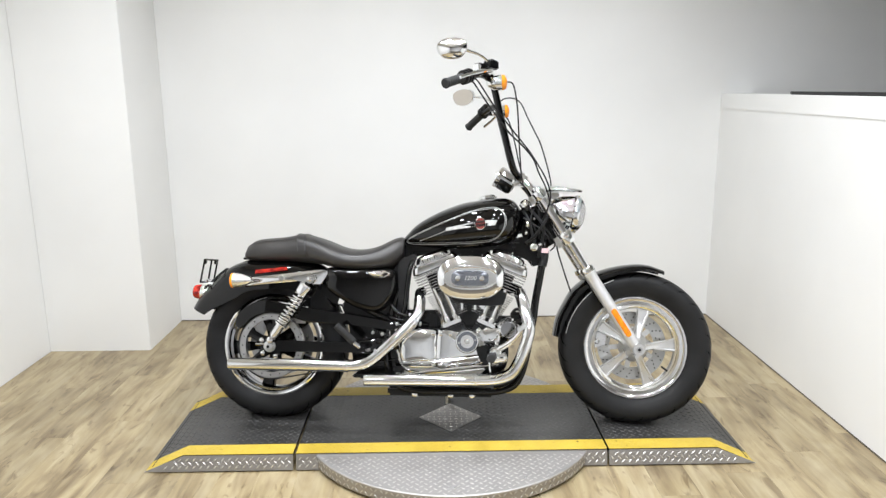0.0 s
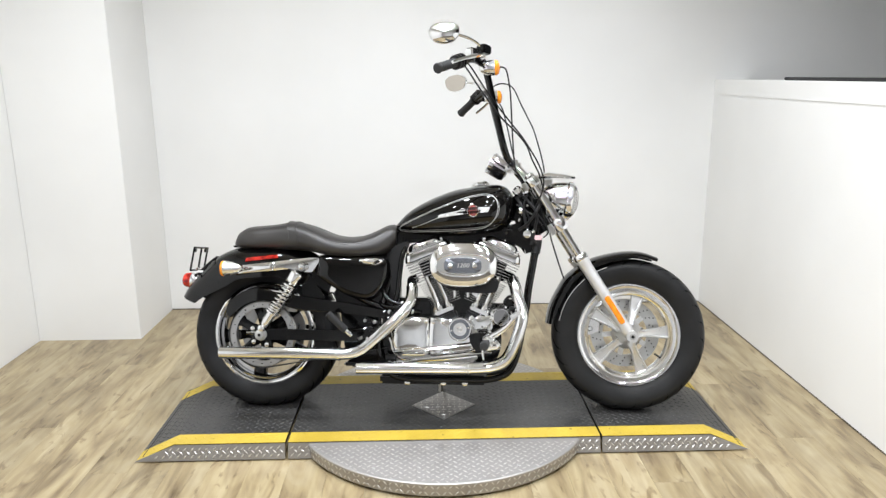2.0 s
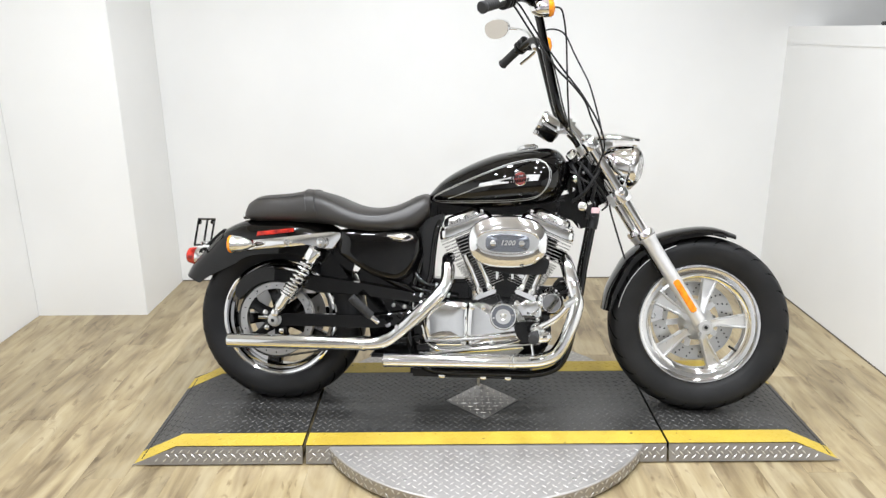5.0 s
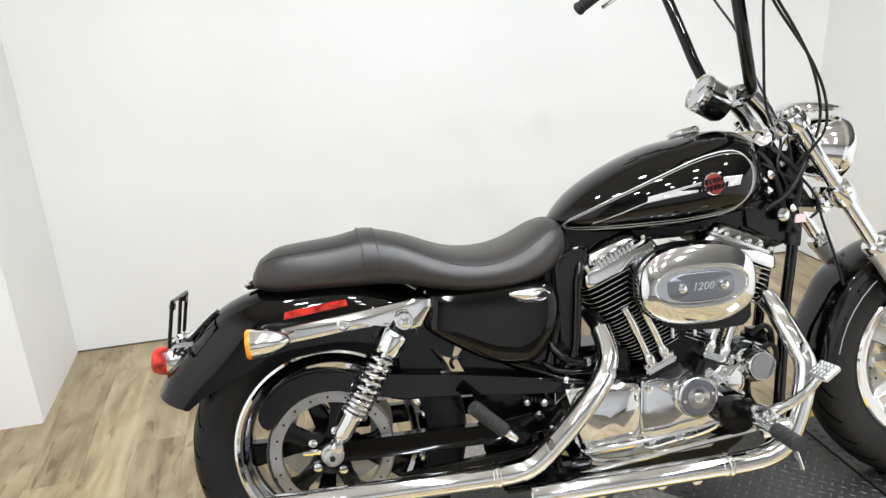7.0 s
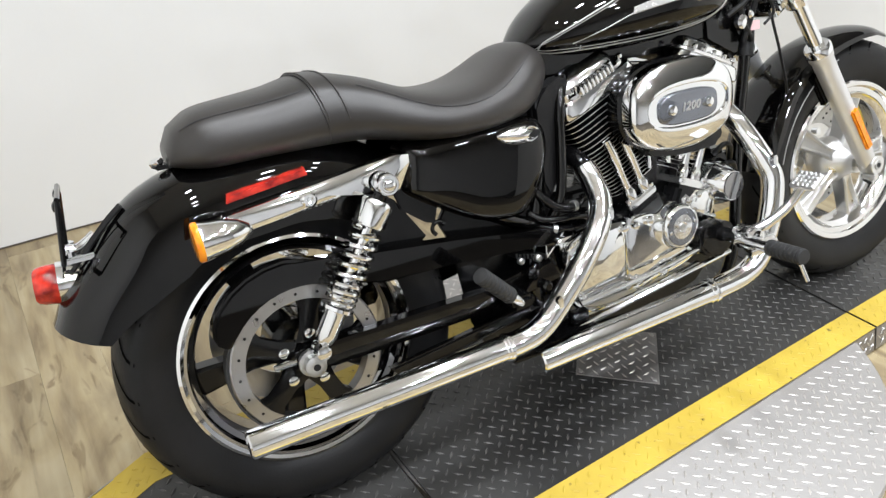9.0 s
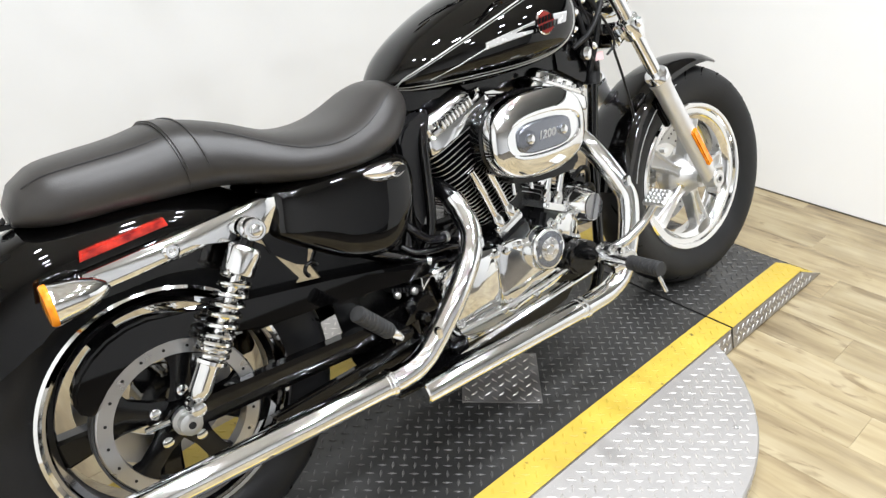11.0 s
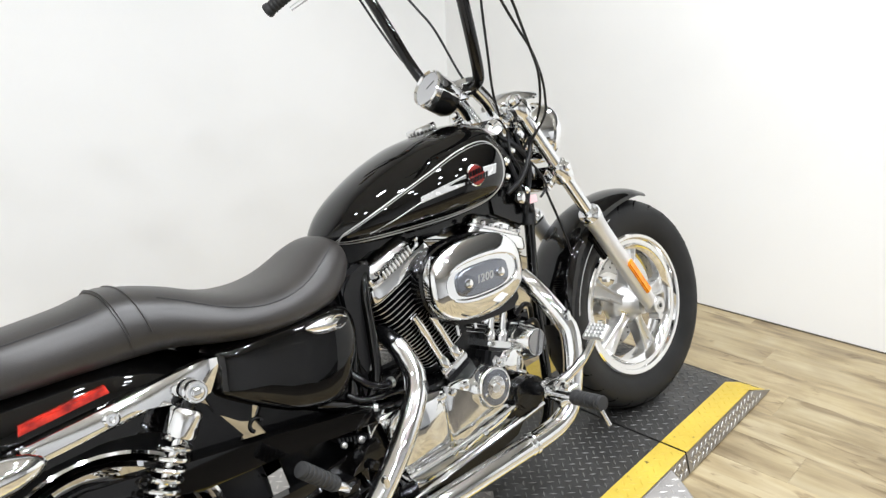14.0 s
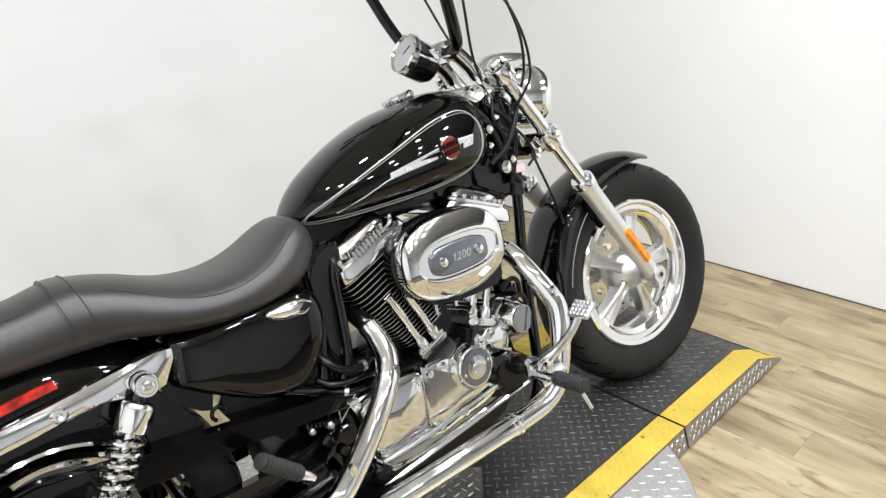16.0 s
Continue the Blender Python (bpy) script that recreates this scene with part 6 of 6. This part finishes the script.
part("header_stub", tube(spline([(-0.134, 0.000, 0.540), (-0.138, -0.045, 0.538), (-0.136, -0.082, 0.525), (-0.131, -0.112, 0.499), (-0.134, -0.138, 0.462)], 6), 0.0205, 20), BLACK_METAL, bike, "blackened exhaust header")
rp = pipe("rear_exhaust_pipe", [(-0.133, -0.100, 0.512), (-0.131, -0.118, 0.489), (-0.137, -0.148, 0.449), (-0.167, -0.173, 0.407), (-0.228, -0.190, 0.346), (-0.300, -0.196, 0.280), (-0.342, -0.198, 0.252), (-0.385, -0.199, 0.242), (-0.44, -0.200, 0.2405)], 0.0245, "chrome rear exhaust pipe with heat shield")
part("rear_muffler", lathe([(0.018, 0.492), (0.0215, 0.492), (0.0250, 0.489), (0.0250, 0.010), (0.0265, 0.008), (0.0265, 0.0), (0.0245, -0.002)], (-0.420, -0.200, 0.2405), (-1, 0, -0.004), 32), CHROME, rp, "long chrome muffler")
part("muffler_mouth", lathe([(0.0205, 0.480), (0.0205, 0.4905), (0.002, 0.470)], (-0.420, -0.200, 0.2405), (-1, 0, -0.004), 28), BLACK_MATT, rp)
for c, d in ((Vector((0.112, -0.196, 0.1915)), (1, 0, 0)), (Vector((-0.418, -0.200, 0.2405)), (1, 0, 0))):
    part("pipe_clamp", lathe([(0.0268, -0.005), (0.0282, -0.003), (0.0282, 0.003), (0.0268, 0.005)], c, d, 28), CHROME, bike)
part("muffler_hanger", box((-0.40, -0.19, 0.19), (-0.18, -0.11, 0.205), 0.006), BLACK_METAL, bike, "black exhaust mounting bracket")
for x, y, z, d in ((-0.14, -0.178, 0.43, 0), (-0.30, -0.212, 0.30, 0), (0.31, -0.19, 0.44, 0)):
    part("shield_clip", box((x - 0.006, y - 0.010, z - 0.012), (x + 0.006, y + 0.006, z + 0.012), 0.003), CHROME, bike)

# ---- foot controls ----
mount = part("control_mount", tube(spline([(0.155, -0.10, 0.298), (0.165, -0.15, 0.300), (0.175, -0.20, 0.305), (0.180, -0.235, 0.310)], 4), [0.020] * 4 + [0.016] * 4 + [0.015] * 5, 16), BLACK_METAL, bike, "black foot control mount")
part("pedal_hub", add_lathe(lathe([(0.010, -0.034), (0.024, -0.032), (0.027, -0.020), (0.027, 0.010), (0.023, 0.020), (0.012, 0.024)], (0.186, -0.236, 0.303), (0.05, -1, 0.0), 24), [(0.010, -0.030), (0.018, -0.028), (0.019, 0.030), (0.012, 0.036)], (0.196, -0.250, 0.286), (0.9, -0.3, 0.2), 18), CHROME, bike, "chrome cast pedal hub")
for dx, dz in ((0.012, -0.012), (-0.006, 0.016)):
    part("hub_nut", lathe([(0.006, 0), (0.008, 0.002), (0.008, 0.012), (0.004, 0.015)], (0.186 + dx, -0.258, 0.303 + dz), (0.05, -1, 0), 6), CHROME, bike)
peg_profile = [(0.010, 0.0), (0.017, 0.002)]
for k in range(8):
    h = 0.008 + 0.012 * k
    peg_profile += [(0.0195, h), (0.0195, h + 0.007), (0.0178, h + 0.008), (0.0178, h + 0.0105)]
peg_profile += [(0.0195, 0.106), (0.018, 0.112), (0.004, 0.114)]
fpeg = part("rider_footpeg", lathe([(r * 0.88, h * 0.80) for r, h in peg_profile], (0.174, -0.290, 0.298), (-0.06, -1, 0.0), 20), GRIP, bike, "ribbed black rubber footpeg")
part("peg_mount", tube([(0.170, -0.22, 0.302), (0.167, -0.296, 0.300)], 0.012, 12), CHROME, fpeg)
part("peg_feeler", tube([(0.163, -0.376, 0.284), (0.168, -0.388, 0.250)], 0.0045, 8), CHROME, fpeg, "chrome peg feeler pin")
ped = part("brake_pedal", tube(spline([(0.180, -0.232, 0.312), (0.215, -0.255, 0.332), (0.255, -0.272, 0.362), (0.285, -0.282, 0.398)], 6), [0.013] * 6 + [0.011] * 6 + [0.010] * 7, 12), CHROME, bike, "chrome brake pedal lever")
pm = Matrix.Translation((0.290, -0.290, 0.412)) @ Matrix.Rotation(radians(-35), 4, "Y")
part("pedal_pad", box((-0.022, -0.030, -0.006), (0.022, 0.030, 0.006), 0.003, pm), ALLOY, ped, "cast pedal pad")
stud = finish("pad_stud", box((-0.0037, -0.0037, 0.005), (0.0037, 0.0037, 0.0095), 0.001), ALLOY)
for a in range(4):
    for c in range(5):
        shared("pad_stud", stud, ped, pm @ Matrix.Translation((-0.0158 + 0.0105 * a, -0.0216 + 0.0108 * c, 0)))
part("pivot_bolt", lathe([(0.011, 0), (0.013, 0.003), (0.013, 0.016), (0.008, 0.020)], (0.185, -0.245, 0.308), (0, -1, 0), 16), CHROME, bike)
part("brake_rod", tube([(0.200, -0.165, 0.252), (-0.220, -0.157, 0.200)], 0.0058, 10), CHROME, bike, "chrome brake linkage rod")
part("brake_rod", tube(spline([(0.150, -0.152, 0.292), (0.128, -0.156, 0.282), (0.02, -0.158, 0.266), (-0.10, -0.157, 0.254), (-0.205, -0.150, 0.246)], 5), 0.005, 10), CHROME, bike, "chrome linkage tube")
part("rod_clevis", box((-0.235, -0.158, 0.208), (-0.19, -0.138, 0.236), 0.005), BLACK_METAL, bike)
part("lower_guard_rail", tube(spline([(0.14, -0.128, 0.232), (0.0, -0.13, 0.216), (-0.14, -0.13, 0.210), (-0.20, -0.125, 0.235), (-0.222, -0.12, 0.30)], 6), 0.006, 10), CHROME, bike, "chrome lower trim rail")
PEG, PEG_DIR = (-0.392, -0.195, 0.335), (-0.70, -0.196, 0.69)
pp = part("pillion_footpeg", lathe([(r * 0.82, h * 0.90) for r, h in peg_profile], PEG, PEG_DIR, 20), GRIP, bike, "folded black rubber pillion footpeg")
part("peg_clevis", lathe([(0.005, -0.034), (0.009, -0.032), (0.0105, -0.02), (0.0105, -0.004), (0.008, 0.004)], PEG, PEG_DIR, 14), CHROME, pp)
part("peg_bracket", box((-0.388, -0.196, 0.300), (-0.338, -0.11, 0.326), 0.008), BLACK_METAL, pp)
for x, z, r in ((-0.30, 0.335, 0.013), (-0.345, 0.300, 0.010), (-0.27, 0.30, 0.012), (-0.285, 0.365, 0.008), (-0.325, 0.37, 0.007)):
    part("pivot_hardware", lathe([(r * 0.7, 0), (r, 0.003), (r, 0.010), (r * 0.6, 0.014)], (x, -0.124, z), (0, -1, 0), 16), SATIN if r < 0.012 else BLACK_METAL, bike)
bm = bmesh.new()
for k in range(9):
    add_box(bm, (-0.330 + 0.0085 * k, -0.122, 0.374 - 0.0026 * k), (-0.3255 + 0.0085 * k, -0.092, 0.384 - 0.0026 * k))
part("belt_teeth", bm, BLACK_MATT, bike)
part("splash_guard", plate([(-0.440, 0.405), (-0.24, 0.420), (-0.235, 0.17), (-0.385, 0.17), (-0.420, 0.25)], -0.072, -0.064, 0.002), BLACK_METAL, bike, "black inner splash guard")
splash = part("case_splash", plate([(-0.254, 0.408), (-0.210, 0.397), (-0.256, 0.354)], -0.118, -0.112, 0.001), BLACK_METAL, bike, "black triangular bracket")
part("bracket_edge", tube([(-0.256, -0.118, 0.354), (-0.254, -0.118, 0.408), (-0.210, -0.118, 0.397), (-0.256, -0.118, 0.354)], 0.0021, 8), POLISHED, splash, "bright bracket edge")

# black castings that fill the engine's gaps
part("neck_gusset", plate([(0.290, 0.900), (0.345, 0.912), (0.372, 0.860), (0.392, 0.760), (0.366, 0.735), (0.318, 0.742), (0.296, 0.790)], -0.034, 0.034, 0.010), BLACK_METAL, bike, "black steering neck gusset")
part("control_bracket", plate(closed_curve2([(0.112, 0.318), (0.150, 0.330), (0.196, 0.324), (0.214, 0.296), (0.198, 0.262), (0.150, 0.252), (0.118, 0.276)], 4), -0.172, -0.134, 0.006), BLACK_METAL, bike, "black foot control bracket")

part("frame_plate", plate([(-0.470, 0.478), (-0.455, 0.500), (-0.400, 0.520), (-0.235, 0.520), (-0.225, 0.415), (-0.440, 0.415), (-0.452, 0.440)], -0.088, -0.076, 0.003), BLACK_METAL, bike, "black frame junction plate")
part("coil_bracket", plate([(0.252, 0.770), (0.300, 0.782), (0.352, 0.775), (0.380, 0.730), (0.372, 0.662), (0.344, 0.654), (0.328, 0.690), (0.258, 0.702)], -0.052, 0.045, 0.010), BLACK_METAL, bike, "black coil bracket under the tank")
# black plates added to close off the bright see-through gap by the fender
part("fender_gap_filler", plate([(-0.600, 0.580), (-0.552, 0.545), (-0.5015, 0.464), (-0.530, 0.440), (-0.600, 0.450)], -0.098, -0.092, 0.002), BLACK_METAL, bike, "black filler plate added to darken the gap by the fender")
part("fender_gap_filler", plate([(-0.546, 0.526), (-0.503, 0.492), (-0.483, 0.484), (-0.470, 0.524), (-0.520, 0.566), (-0.560, 0.572)], -0.104, -0.099, 0.002), BLACK_METAL, bike, "black filler plate added to darken the gap by the fender")
part("wire_hook", tube([(-0.472 + 0.013 * math.cos(radians(a)), -0.092, 0.470 + 0.013 * math.sin(radians(a))) for a in range(20, 260, 20)], 0.0042, 8), BLACK_METAL, bike, "black open wire hook")

for pts in ([(0.300, -0.055, 0.890), (0.322, -0.072, 0.850), (0.338, -0.078, 0.790), (0.352, -0.074, 0.740), (0.384, -0.070, 0.690)], [(0.318, -0.050, 0.905), (0.352, -0.080, 0.868), (0.384, -0.088, 0.820), (0.378, -0.080, 0.760), (0.362, -0.066, 0.690)], [(0.420, -0.075, 0.905), (0.398, -0.092, 0.860), (0.372, -0.094, 0.815), (0.345, -0.086, 0.778), (0.310, -0.068, 0.752)]):
    part("wiring_loom", tube(spline(pts, 6), 0.0065, 10), BLACK_MATT, bike, "black taped wiring loom")

# ---- floor planks ----
PW, PL = 0.150, 1.22
mesh_cache = {}
row = 0
x = WALL_LEFT + 0.004
while x < WALL_RIGHT - 0.01:
    x1 = min(x + PW, WALL_RIGHT)
    y = FLOOR_BACK - ((row * 0.437) % 1.0) * PL
    cuts = [FLOOR_BACK]
    while y > -2.2:
        cuts.append(y)
        y -= PL
    cuts.append(-2.2)
    for hi, lo in zip(cuts, cuts[1:]):
        if hi - lo < 0.03:
            continue
        key = (round(x1 - x, 3), round(hi - lo, 3))
        if key not in mesh_cache:
            wx, ly = x1 - x - 0.0004, hi - lo - 0.0004
            bm = box((0, 0, -0.006), (wx, ly, 0.0), 0.0)
            top = [e for e in bm.edges if all(v.co.z > -0.001 for v in e.verts)]
            bmesh.ops.bevel(bm, geom=top, offset=0.0003, segments=1, affect="EDGES")
            mesh_cache[key] = finish("plank", bm, PLANK)
        shared("plank", mesh_cache[key], floor, Matrix.Translation((x + 0.0002, lo + 0.0002, 0.0)))
    x, row = x1, row + 1
# unseen brown floor, added where the planks stop
thing("floor_front", box((WALL_LEFT, WALL_FRONT, -0.01), (WALL_RIGHT, -2.2, 0.0)), UNSEEN_FLOOR, "unseen dark brown floor added to close the showroom", "floor", kind="structure")
